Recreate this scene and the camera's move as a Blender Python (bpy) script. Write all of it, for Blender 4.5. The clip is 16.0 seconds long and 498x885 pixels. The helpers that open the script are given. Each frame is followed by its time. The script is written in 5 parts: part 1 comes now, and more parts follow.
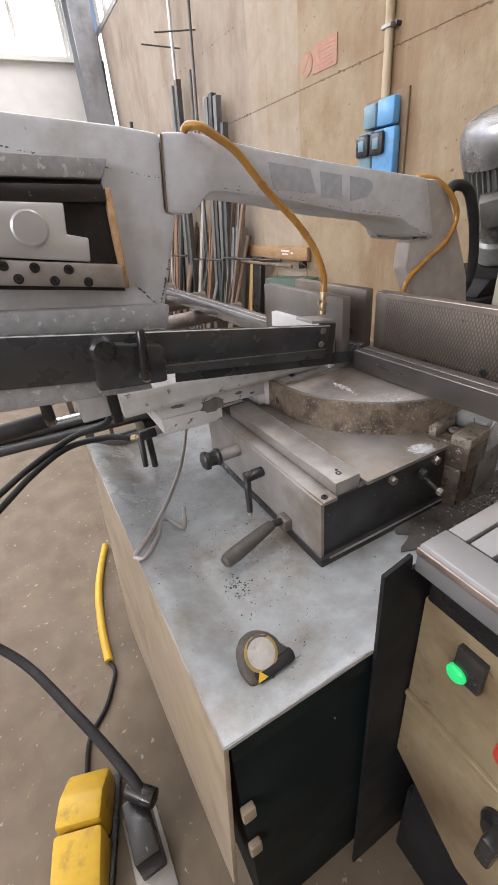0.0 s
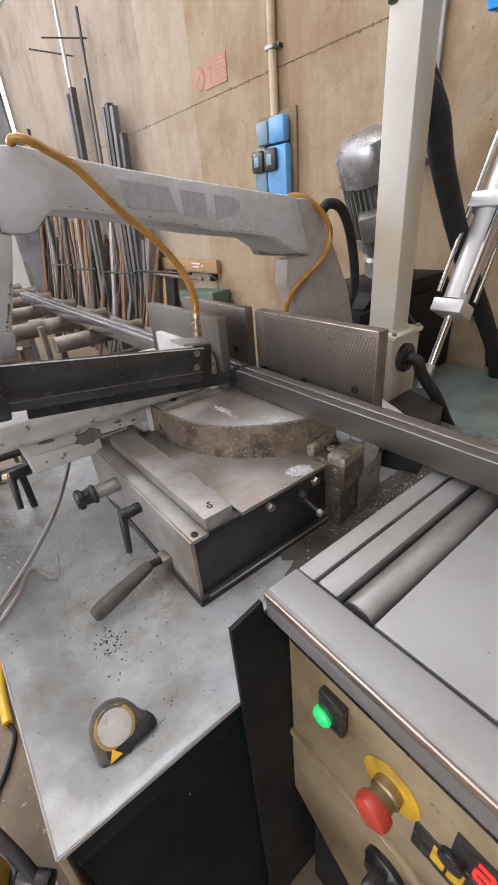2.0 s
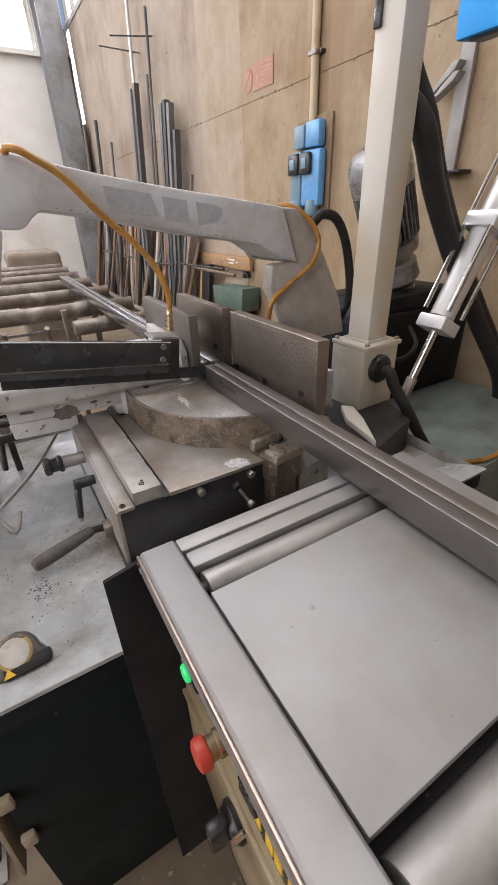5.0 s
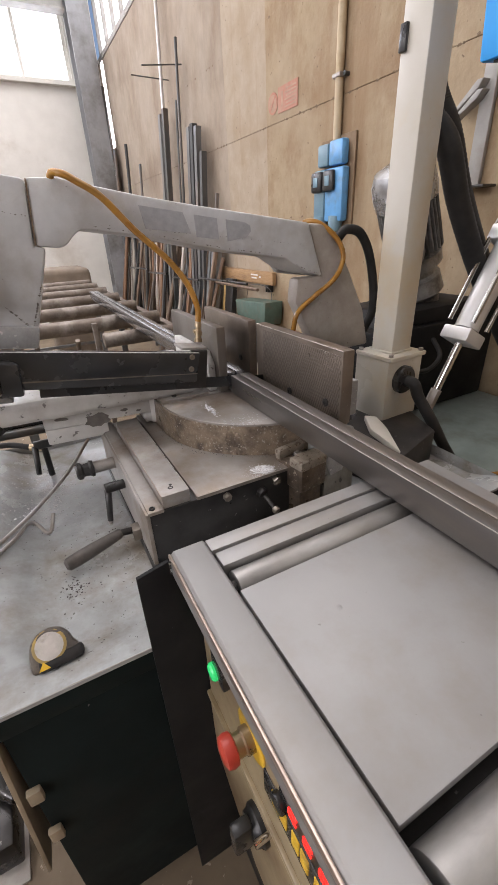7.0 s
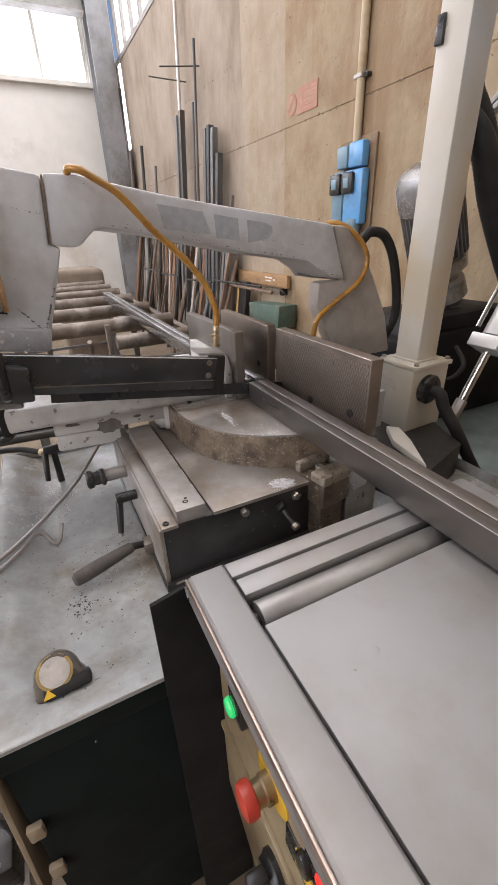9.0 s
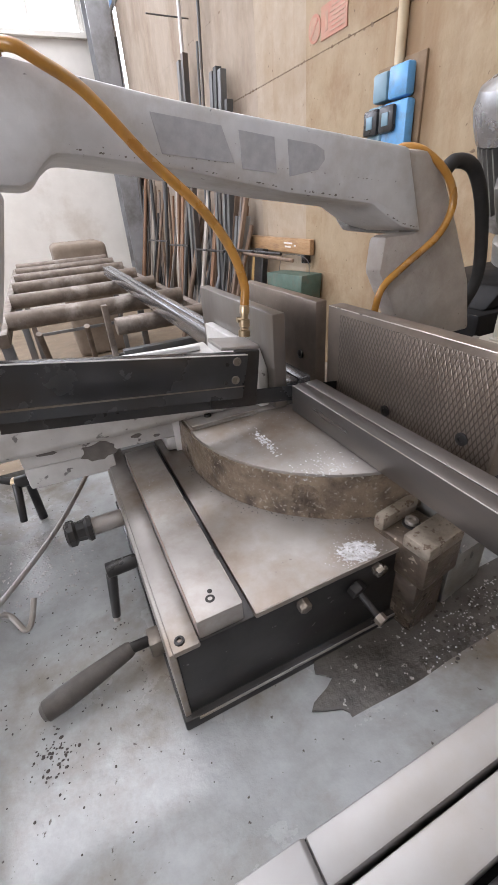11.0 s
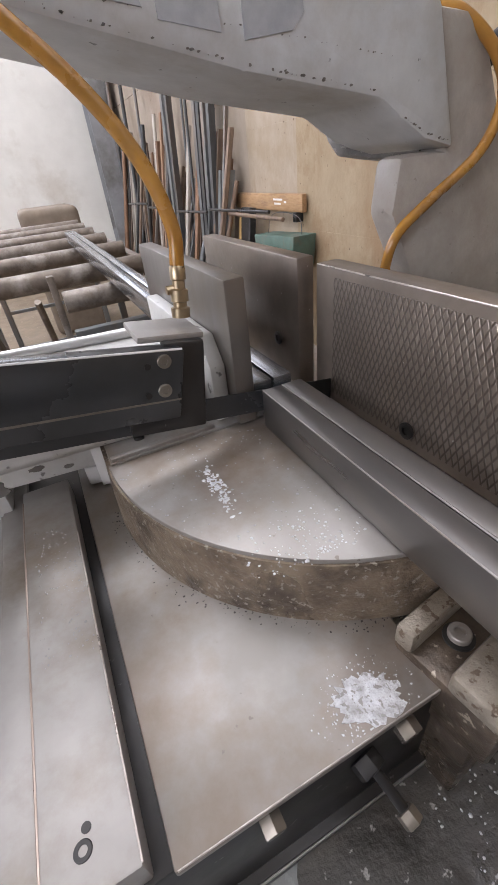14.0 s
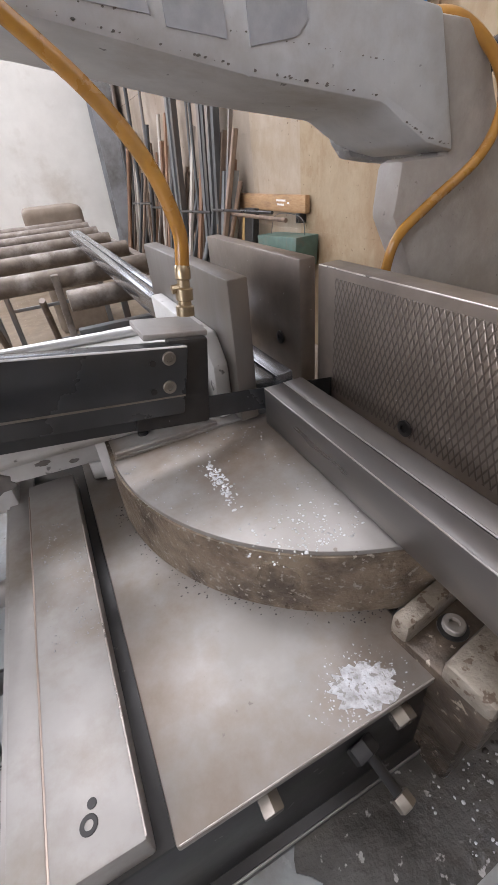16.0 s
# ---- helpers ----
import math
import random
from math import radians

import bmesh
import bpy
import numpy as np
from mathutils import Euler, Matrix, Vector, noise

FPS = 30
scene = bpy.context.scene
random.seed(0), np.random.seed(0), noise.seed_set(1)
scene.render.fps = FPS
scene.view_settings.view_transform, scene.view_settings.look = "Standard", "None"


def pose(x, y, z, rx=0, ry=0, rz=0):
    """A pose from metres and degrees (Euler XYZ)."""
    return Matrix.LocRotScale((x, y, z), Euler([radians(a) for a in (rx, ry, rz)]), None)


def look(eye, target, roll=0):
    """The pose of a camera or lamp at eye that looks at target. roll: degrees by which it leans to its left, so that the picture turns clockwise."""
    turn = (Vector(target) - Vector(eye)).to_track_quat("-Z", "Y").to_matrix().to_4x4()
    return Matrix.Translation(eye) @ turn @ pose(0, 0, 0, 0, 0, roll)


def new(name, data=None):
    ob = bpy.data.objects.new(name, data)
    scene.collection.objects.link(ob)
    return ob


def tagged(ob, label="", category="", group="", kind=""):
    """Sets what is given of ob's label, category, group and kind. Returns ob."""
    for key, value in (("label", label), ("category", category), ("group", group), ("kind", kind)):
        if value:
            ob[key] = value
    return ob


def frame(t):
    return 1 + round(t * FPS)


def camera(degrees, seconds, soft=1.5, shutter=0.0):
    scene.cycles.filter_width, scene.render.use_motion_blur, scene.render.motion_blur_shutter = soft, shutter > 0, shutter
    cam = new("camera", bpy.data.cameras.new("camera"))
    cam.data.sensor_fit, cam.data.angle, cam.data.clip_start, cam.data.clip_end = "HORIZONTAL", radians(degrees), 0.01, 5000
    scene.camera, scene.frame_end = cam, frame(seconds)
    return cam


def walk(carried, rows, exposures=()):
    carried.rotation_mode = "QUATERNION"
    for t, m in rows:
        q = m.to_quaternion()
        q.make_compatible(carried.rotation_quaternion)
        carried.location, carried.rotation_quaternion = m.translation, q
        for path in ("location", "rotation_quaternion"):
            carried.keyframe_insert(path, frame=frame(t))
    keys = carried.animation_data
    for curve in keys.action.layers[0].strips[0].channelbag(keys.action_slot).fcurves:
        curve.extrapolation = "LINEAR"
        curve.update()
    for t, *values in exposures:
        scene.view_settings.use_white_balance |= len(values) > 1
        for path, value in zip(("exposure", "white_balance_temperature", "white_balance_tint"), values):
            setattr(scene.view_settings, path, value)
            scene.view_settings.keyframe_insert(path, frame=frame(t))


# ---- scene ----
cam = camera(62.6, 16.0)
PATH = [
    (0, (0.031, 0.019, 1.239), (0.806, 1.576, 0.252), -5.7),
    (0.5, (0.054, 0.008, 1.255), (0.972, 1.496, 0.283), -5.4),
    (1, (0.064, 0.003, 1.257), (1.046, 1.448, 0.283), -5.1),
    (1.5, (0.084, 0.0, 1.247), (1.101, 1.42, 0.273), -5.5),
    (2, (0.159, -0.001, 1.243), (1.189, 1.408, 0.266), -5.2),
    (2.5, (0.243, -0.008, 1.228), (1.274, 1.378, 0.221), -4.7),
    (3, (0.265, -0.016, 1.234), (1.258, 1.365, 0.183), -0.1),
    (3.5, (0.273, -0.05, 1.248), (1.224, 1.359, 0.195), 0.5),
    (6, (0.271, -0.179, 1.258), (1.106, 1.381, 0.325), -3.1),
    (6.5, (0.263, -0.17, 1.257), (1.087, 1.399, 0.33), -3.1),
    (7, (0.251, -0.166, 1.257), (1.056, 1.415, 0.335), -2.7),
    (7.5, (0.239, -0.157, 1.26), (1.031, 1.433, 0.341), -2.5),
    (8, (0.234, -0.125, 1.258), (1.017, 1.471, 0.343), -2.3),
    (8.5, (0.246, -0.116, 1.256), (1.023, 1.485, 0.345), -2.2),
    (9, (0.253, -0.116, 1.254), (1.027, 1.488, 0.343), -2.1),
    (9.5, (0.253, -0.099, 1.251), (1.021, 1.508, 0.343), -2.0),
    (12, (0.447, 0.325, 1.165), (1.079, 1.871, 0.065), -6.2),
    (12.5, (0.485, 0.349, 1.148), (1.118, 1.88, 0.028), -6.3),
    (13, (0.485, 0.352, 1.144), (1.12, 1.88, 0.021), -6.5),
    (13.5, (0.485, 0.349, 1.144), (1.122, 1.877, 0.021), -6.6),
    (14, (0.481, 0.346, 1.147), (1.122, 1.869, 0.021), -6.5),
    (14.5, (0.475, 0.343, 1.149), (1.114, 1.867, 0.023), -6.5),
    (15, (0.473, 0.339, 1.151), (1.109, 1.864, 0.025), -6.3),
    (15.5, (0.476, 0.338, 1.149), (1.113, 1.865, 0.025), -6.1),
    (16, (0.476, 0.337, 1.149), (1.113, 1.864, 0.024), -6.1),
]
walk(cam, [(t, look(eye, target, roll)) for t, eye, target, roll in PATH], [(0, 0.27, 6450, 18), (3.5, 0.27, 6420, 18), (6, 0.10, 6700, 20), (9.5, 0.10, 6650, 20), (12, 0.45, 6200, 19), (14, 0.32, 6250, 19), (16, 0.32, 6250, 19)])

# ---- light ----
world = bpy.data.worlds.new("sky")
scene.world = world
world.use_nodes = True
wn = world.node_tree.nodes
sky = wn.new("ShaderNodeTexSky")
sky.sky_type, sky.sun_disc = "NISHITA", False
sky.sun_elevation, sky.sun_rotation = radians(38), radians(-115)
world.node_tree.links.new(sky.outputs[0], wn["Background"].inputs[0])
wn["Background"].inputs[1].default_value = 0.12


def area(name, m, w, h, watts, colour):
    data = bpy.data.lights.new(name, "AREA")
    data.shape, data.size, data.size_y, data.energy, data.color = "RECTANGLE", w, h, watts, colour
    ob = new(name, data)
    ob.matrix_basis = m
    return ob


DAY = (1.0, 0.98, 0.965)
area("daylight_left", look((-6.85, -1.4, 3.3), (0.6, 0.5, 0.8)), 7.4, 2.6, 335, (0.94, 0.97, 1.0))
area("daylight_roof", look((-0.6, 4.0, 5.9), (-0.6, 3.95, 0.0)), 3.2, 5.6, 225, (0.95, 0.98, 1.0))
area("daylight_end", look((-1.4, 6.95, 3.55), (0.3, 1.0, 1.0)), 5.0, 1.15, 170, (0.82, 0.90, 1.0))

# ---- materials ----


def mat(name, base, rough=0.5, metal=0.0, alt=None, scale=30.0, bump=0.1, dirt=None, dirt_scale=4.0, dirt_at=0.58, spots=None, spot_scale=60.0,
        spot_at=0.68, rough_var=0.15, stretch=(1, 1, 1), vary=0.0, emit=None, glow=0.0, bump_dist=0.002, spec=0.5):
    """A worn surface: fine grain between base and alt, soft stains of dirt, small chips of spots, uneven gloss and relief."""
    m = bpy.data.materials.new(name)
    m.use_nodes = True
    n, l = m.node_tree.nodes, m.node_tree.links
    b = n["Principled BSDF"]
    co = n.new("ShaderNodeTexCoord")
    mp = n.new("ShaderNodeMapping")
    mp.inputs["Scale"].default_value = stretch
    l.new(co.outputs["Object"], mp.inputs[0])

    def tex(s, detail=6.0, rgh=0.6, src=mp):
        t = n.new("ShaderNodeTexNoise")
        t.inputs["Scale"].default_value, t.inputs["Detail"].default_value, t.inputs["Roughness"].default_value = s, detail, rgh
        l.new(src.outputs[0], t.inputs["Vector"])
        return t.outputs["Fac"]

    def ramp(src, lo, hi):
        r = n.new("ShaderNodeMapRange")
        r.inputs["From Min"].default_value, r.inputs["From Max"].default_value = lo, hi
        l.new(src, r.inputs["Value"])
        return r.outputs["Result"]

    def mix(f, a, c, kind="MIX"):
        x = n.new("ShaderNodeMix")
        x.data_type, x.blend_type = "RGBA", kind
        for sock, val in ((x.inputs[0], f), (x.inputs[6], a), (x.inputs[7], c)):
            if isinstance(val, bpy.types.NodeSocket):
                l.new(val, sock)
            else:
                sock.default_value = (*val, 1) if isinstance(val, tuple) else val
        return x.outputs[2]

    alt = alt or tuple(0.78 * c for c in base)
    grain = tex(scale)
    col = mix(ramp(grain, 0.35, 0.65), base, alt)
    if dirt:
        d = ramp(tex(dirt_scale, 8.0, 0.65), dirt_at - 0.08, dirt_at + 0.14)
        col = mix(d, col, dirt)
    if spots:
        s = ramp(tex(spot_scale, 3.0, 0.55), spot_at - 0.02, spot_at + 0.02)
        col = mix(s, col, spots)
    if vary:
        info = n.new("ShaderNodeObjectInfo")
        hsv = n.new("ShaderNodeHueSaturation")
        l.new(ramp(info.outputs["Random"], 0.0, 1.0), hsv.inputs["Fac"])
        v = n.new("ShaderNodeMapRange")
        v.inputs["To Min"].default_value, v.inputs["To Max"].default_value = 1 - vary, 1 + vary
        l.new(info.outputs["Random"], v.inputs["Value"])
        l.new(v.outputs[0], hsv.inputs["Value"])
        hsv.inputs["Fac"].default_value = 1.0
        for link in list(hsv.inputs["Fac"].links):
            l.remove(link)
        l.new(col, hsv.inputs["Color"])
        col = hsv.outputs[0]
    if isinstance(col, bpy.types.NodeSocket):
        l.new(col, b.inputs["Base Color"])
    rr = n.new("ShaderNodeMapRange")
    rr.inputs["To Min"].default_value, rr.inputs["To Max"].default_value = max(0.03, rough - rough_var), min(1, rough + rough_var)
    rr.inputs["From Min"].default_value, rr.inputs["From Max"].default_value = 0.3, 0.7
    l.new(tex(max(2.0, scale * 0.3), 7.0), rr.inputs["Value"])
    l.new(rr.outputs[0], b.inputs["Roughness"])
    b.inputs["Metallic"].default_value = metal
    b.inputs["Specular IOR Level"].default_value = spec
    if bump:
        bp = n.new("ShaderNodeBump")
        bp.inputs["Strength"].default_value, bp.inputs["Distance"].default_value = bump, bump_dist
        l.new(tex(scale * 2.2, 5.0), bp.inputs["Height"])
        l.new(bp.outputs[0], b.inputs["Normal"])
    if emit:
        b.inputs["Emission Color"].default_value, b.inputs["Emission Strength"].default_value = (*emit, 1), glow
    return m


M_CONC = mat("floor_concrete", (0.20, 0.150, 0.098), 0.7, alt=(0.155, 0.115, 0.074), scale=9, dirt=(0.13, 0.09, 0.055), dirt_scale=2.3, dirt_at=0.565, spots=(0.36, 0.30, 0.23), spot_scale=45, bump=0.25, bump_dist=0.004)
M_WALL = mat("wall_concrete", (0.35, 0.268, 0.172), 0.85, alt=(0.305, 0.228, 0.142), scale=14, dirt=(0.235, 0.148, 0.078), dirt_scale=3.0, dirt_at=0.545, spots=(0.13, 0.088, 0.052), spot_scale=40, spot_at=0.70, stretch=(1, 1, 0.85), bump=0.6, bump_dist=0.008)
M_WALLGREY = mat("wall_whitewash", (0.385, 0.312, 0.232), 0.85, alt=(0.34, 0.27, 0.195), scale=14, dirt=(0.30, 0.225, 0.145), dirt_scale=2.6, dirt_at=0.555, spots=(0.16, 0.115, 0.075), spot_scale=42, spot_at=0.705, stretch=(1, 1, 0.9), bump=0.6, bump_dist=0.007)
M_WHITEWALL = mat("white_panel", (0.72, 0.70, 0.65), 0.8, scale=4, alt=(0.66, 0.64, 0.59), dirt=(0.5, 0.45, 0.38), dirt_scale=1.2, dirt_at=0.66)
M_JOINT = mat("dark_joint", (0.20, 0.14, 0.09), 0.9, scale=40)
M_CASTGREY = mat("grey_machine_paint", (0.585, 0.59, 0.59), 0.42, alt=(0.505, 0.51, 0.512), scale=22, dirt=(0.38, 0.355, 0.32), dirt_scale=6, dirt_at=0.57, spots=(0.22, 0.22, 0.22), spot_scale=75, spot_at=0.715, bump=0.3)
M_ROUGHCAST = mat("rough_grey_casting", (0.38, 0.38, 0.37), 0.6, alt=(0.30, 0.30, 0.30), scale=55, spots=(0.55, 0.54, 0.52), spot_scale=90, spot_at=0.64, bump=0.6, bump_dist=0.004)
M_CREAM = mat("cream_column_paint", (0.55, 0.525, 0.465), 0.4, alt=(0.51, 0.475, 0.40), scale=6, dirt=(0.56, 0.44, 0.27), dirt_scale=3, dirt_at=0.60, spots=(0.35, 0.28, 0.2), spot_scale=50, spot_at=0.75, bump=0.05)
M_BASE = mat("wet_blue_grey_paint", (0.385, 0.40, 0.40), 0.20, alt=(0.31, 0.32, 0.315), scale=26, dirt=(0.19, 0.155, 0.115), dirt_scale=5, dirt_at=0.565, spots=(0.10, 0.09, 0.08), spot_scale=95, spot_at=0.715, bump=0.4, rough_var=0.17)
M_BEIGE = mat("beige_side_paint", (0.36, 0.29, 0.205), 0.5, alt=(0.30, 0.24, 0.165), scale=12, dirt=(0.22, 0.16, 0.10), dirt_scale=6, dirt_at=0.62, bump=0.1)
# Dark green paint, taken nearly black to hold the cabinet front's shade too.
M_DARKGREEN = mat("shaded_dark_green_paint", (0.009, 0.015, 0.015), 0.6, alt=(0.006, 0.010, 0.010), spec=0.1, scale=12, dirt=(0.012, 0.012, 0.011), dirt_scale=4, bump=0.12)
M_TEAL = mat("teal_green_paint", (0.20, 0.25, 0.24), 0.4, alt=(0.16, 0.20, 0.19), scale=12, dirt=(0.10, 0.10, 0.09), dirt_scale=5, bump=0.15)
M_STEEL = mat("ground_steel", (0.40, 0.378, 0.355), 0.44, 0.45, alt=(0.33, 0.31, 0.288), scale=16, dirt=(0.22, 0.17, 0.125), dirt_scale=6, dirt_at=0.57, bump=0.06, rough_var=0.12)
M_WETSTEEL = mat("wet_steel", (0.35, 0.328, 0.306), 0.37, 0.45, alt=(0.275, 0.254, 0.232), scale=15, dirt=(0.205, 0.152, 0.108), dirt_scale=5, dirt_at=0.525, spots=(0.20, 0.17, 0.15), spot_scale=120, spot_at=0.73, bump=0.08, rough_var=0.09)
M_RUSTRIM = mat("rusty_wet_rim", (0.30, 0.235, 0.168), 0.35, 0.4, alt=(0.16, 0.12, 0.088), scale=32, dirt=(0.075, 0.058, 0.045), dirt_scale=16, dirt_at=0.58, spots=(0.37, 0.33, 0.28), spot_scale=190, spot_at=0.635, bump=0.8, bump_dist=0.004)
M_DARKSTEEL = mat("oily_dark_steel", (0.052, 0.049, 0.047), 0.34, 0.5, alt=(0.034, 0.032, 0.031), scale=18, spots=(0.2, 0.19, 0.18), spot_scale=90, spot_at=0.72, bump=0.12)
M_FENCE = mat("brown_ground_steel", (0.235, 0.195, 0.162), 0.36, 0.6, alt=(0.18, 0.148, 0.122), scale=20, dirt=(0.22, 0.175, 0.13), dirt_scale=8, dirt_at=0.64, spots=(0.4, 0.38, 0.35), spot_scale=140, spot_at=0.74, bump=0.2)
M_GUIDE = mat("dark_grey_guide_bar", (0.085, 0.088, 0.092), 0.28, 0.6, alt=(0.072, 0.075, 0.078), scale=24, dirt=(0.066, 0.067, 0.068), dirt_scale=6, bump=0.04)
M_BAR = mat("mill_scale_bar", (0.16, 0.15, 0.142), 0.31, 0.72, alt=(0.12, 0.112, 0.106), scale=12, stretch=(1, 0.15, 1), dirt=(0.22, 0.19, 0.16), dirt_scale=6, bump=0.06)
M_TABLE = mat("worn_steel_sheet", (0.29, 0.285, 0.28), 0.50, 0.55, alt=(0.305, 0.30, 0.295), scale=9, dirt=(0.245, 0.222, 0.20), dirt_scale=4, dirt_at=0.54, spots=(0.20, 0.19, 0.18), spot_scale=130, spot_at=0.76, bump=0.05)
M_ROLLER = mat("galvanised_roller", (0.33, 0.32, 0.305), 0.42, 0.8, alt=(0.22, 0.21, 0.20), scale=20, stretch=(0.5, 1, 1), dirt=(0.30, 0.28, 0.25), dirt_scale=9, dirt_at=0.6, bump=0.1)
M_COPPER = mat("worn_copper_edge", (0.50, 0.40, 0.34), 0.35, 0.8, scale=40, bump=0.1)
M_BLACK = mat("black_plastic", (0.018, 0.018, 0.018), 0.30, scale=30, bump=0.08, alt=(0.03, 0.03, 0.03), dirt=(0.06, 0.055, 0.05), dirt_scale=12)
M_RUBBER = mat("black_hose_rubber", (0.020, 0.020, 0.019), 0.6, spec=0.25, scale=30, alt=(0.030, 0.028, 0.027), bump=0.15)
M_PANEL = mat("dirty_cream_panel", (0.37, 0.295, 0.18), 0.4, alt=(0.30, 0.235, 0.14), scale=9, dirt=(0.15, 0.098, 0.052), dirt_scale=5, dirt_at=0.50, spots=(0.12, 0.08, 0.05), spot_scale=60, spot_at=0.70, bump=0.12)
M_YELLOWHOSE = mat("amber_hose", (0.42, 0.21, 0.035), 0.26, alt=(0.33, 0.15, 0.03), scale=20, dirt=(0.25, 0.13, 0.04), dirt_scale=14, bump=0.05)
M_YELLOW = mat("yellow_plastic", (0.72, 0.45, 0.03), 0.45, alt=(0.62, 0.37, 0.03), scale=20, dirt=(0.2, 0.13, 0.04), dirt_scale=14, dirt_at=0.6, bump=0.1)
M_RED = mat("red_plastic", (0.45, 0.055, 0.035), 0.4, alt=(0.5, 0.05, 0.03), scale=20, dirt=(0.3, 0.05, 0.03), dirt_scale=20, bump=0.05)
M_GREENLAMP = mat("green_lamp_lens", (0.02, 0.55, 0.16), 0.3, scale=10, bump=0, emit=(0.01, 0.75, 0.2), glow=0.5)
M_BLUE = mat("blue_socket_plastic", (0.12, 0.36, 0.66), 0.4, alt=(0.10, 0.31, 0.58), scale=10, dirt=(0.12, 0.2, 0.27), dirt_scale=9, bump=0.04)
M_GREYBLUE = mat("grey_blue_plastic", (0.17, 0.29, 0.36), 0.45, scale=10, bump=0.04)
M_SCREENBLUE = mat("bright_blue_housing", (0.02, 0.36, 0.85), 0.35, scale=8, alt=(0.02, 0.33, 0.8), bump=0.02)
M_WOOD = mat("old_board", (0.42, 0.26, 0.13), 0.7, alt=(0.33, 0.19, 0.09), scale=14, stretch=(6, 1, 6), dirt=(0.2, 0.12, 0.07), dirt_scale=5, bump=0.25)
M_RUST = mat("rusty_bar", (0.22, 0.155, 0.11), 0.7, 0.3, alt=(0.14, 0.10, 0.075), scale=30, stretch=(1, 1, 0.3), bump=0.3, vary=0.45)
M_STOCK = mat("dark_stock_steel", (0.13, 0.135, 0.135), 0.5, 0.5, alt=(0.09, 0.09, 0.09), scale=20, stretch=(1, 1, 0.2), dirt=(0.22, 0.16, 0.12), dirt_scale=5, bump=0.15, vary=0.5)
M_CHROME = mat("bright_metal", (0.74, 0.73, 0.72), 0.16, 1.0, scale=20, bump=0.02, rough_var=0.06)
M_COWL = mat("dull_grey_cowl", (0.46, 0.47, 0.49), 0.28, 0.75, scale=20, alt=(0.34, 0.34, 0.34), dirt=(0.2, 0.19, 0.17), dirt_scale=6, bump=0.1)
M_ALU = mat("brushed_aluminium", (0.62, 0.61, 0.59), 0.42, 0.6, scale=30, stretch=(1, 1, 0.2), bump=0.04, alt=(0.6, 0.6, 0.6))
M_BRASS = mat("brass_fitting", (0.50, 0.40, 0.26), 0.3, 0.9, scale=30, alt=(0.4, 0.31, 0.2), bump=0.08)
M_MOTOR = mat("grey_motor_paint", (0.20, 0.195, 0.18), 0.5, 0.2, scale=30, alt=(0.15, 0.145, 0.135), dirt=(0.09, 0.08, 0.07), dirt_scale=9, bump=0.2)
M_PAPER = mat("pale_label", (0.62, 0.60, 0.57), 0.5, scale=20, bump=0, alt=(0.75, 0.73, 0.70))
M_SIGN = mat("faded_red_sign", (0.40, 0.155, 0.095), 0.6, scale=16, alt=(0.38, 0.205, 0.135), bump=0.02)
M_MARK = mat("faded_grey_mark", (0.34, 0.345, 0.36), 0.5, scale=60, alt=(0.42, 0.425, 0.435), bump=0.05)
M_STEELBEAM = mat("grey_structural_steel", (0.36, 0.35, 0.33), 0.6, 0.1, scale=8, dirt=(0.25, 0.2, 0.16), dirt_scale=3, bump=0.1)
M_GLASS = mat("bright_sky_pane", (0.85, 0.88, 0.9), 0.3, scale=3, bump=0, emit=(0.93, 0.97, 1.0), glow=2.2)
M_ENDGLASS = mat("bright_end_pane", (0.85, 0.88, 0.9), 0.3, scale=3, bump=0, emit=(0.86, 0.93, 1.0), glow=4.0)
M_LED = mat("red_digits", (0.6, 0.02, 0.02), 0.4, scale=10, bump=0, emit=(1.0, 0.03, 0.02), glow=1.4)
M_DISPLAY = mat("grey_display", (0.16, 0.17, 0.18), 0.2, scale=4, bump=0)
M_TARP = mat("green_plastic_bin", (0.095, 0.155, 0.125), 0.6, scale=12, bump=0.2, alt=(0.07, 0.115, 0.09), dirt=(0.13, 0.11, 0.08), dirt_scale=9)
M_CARDBOARD = mat("brown_old_box", (0.21, 0.165, 0.125), 0.8, scale=12, bump=0.2, alt=(0.16, 0.125, 0.09))
M_FOAM = mat("foam_insulation", (0.60, 0.38, 0.20), 0.9, scale=60, alt=(0.45, 0.27, 0.14), bump=0.8, bump_dist=0.004)



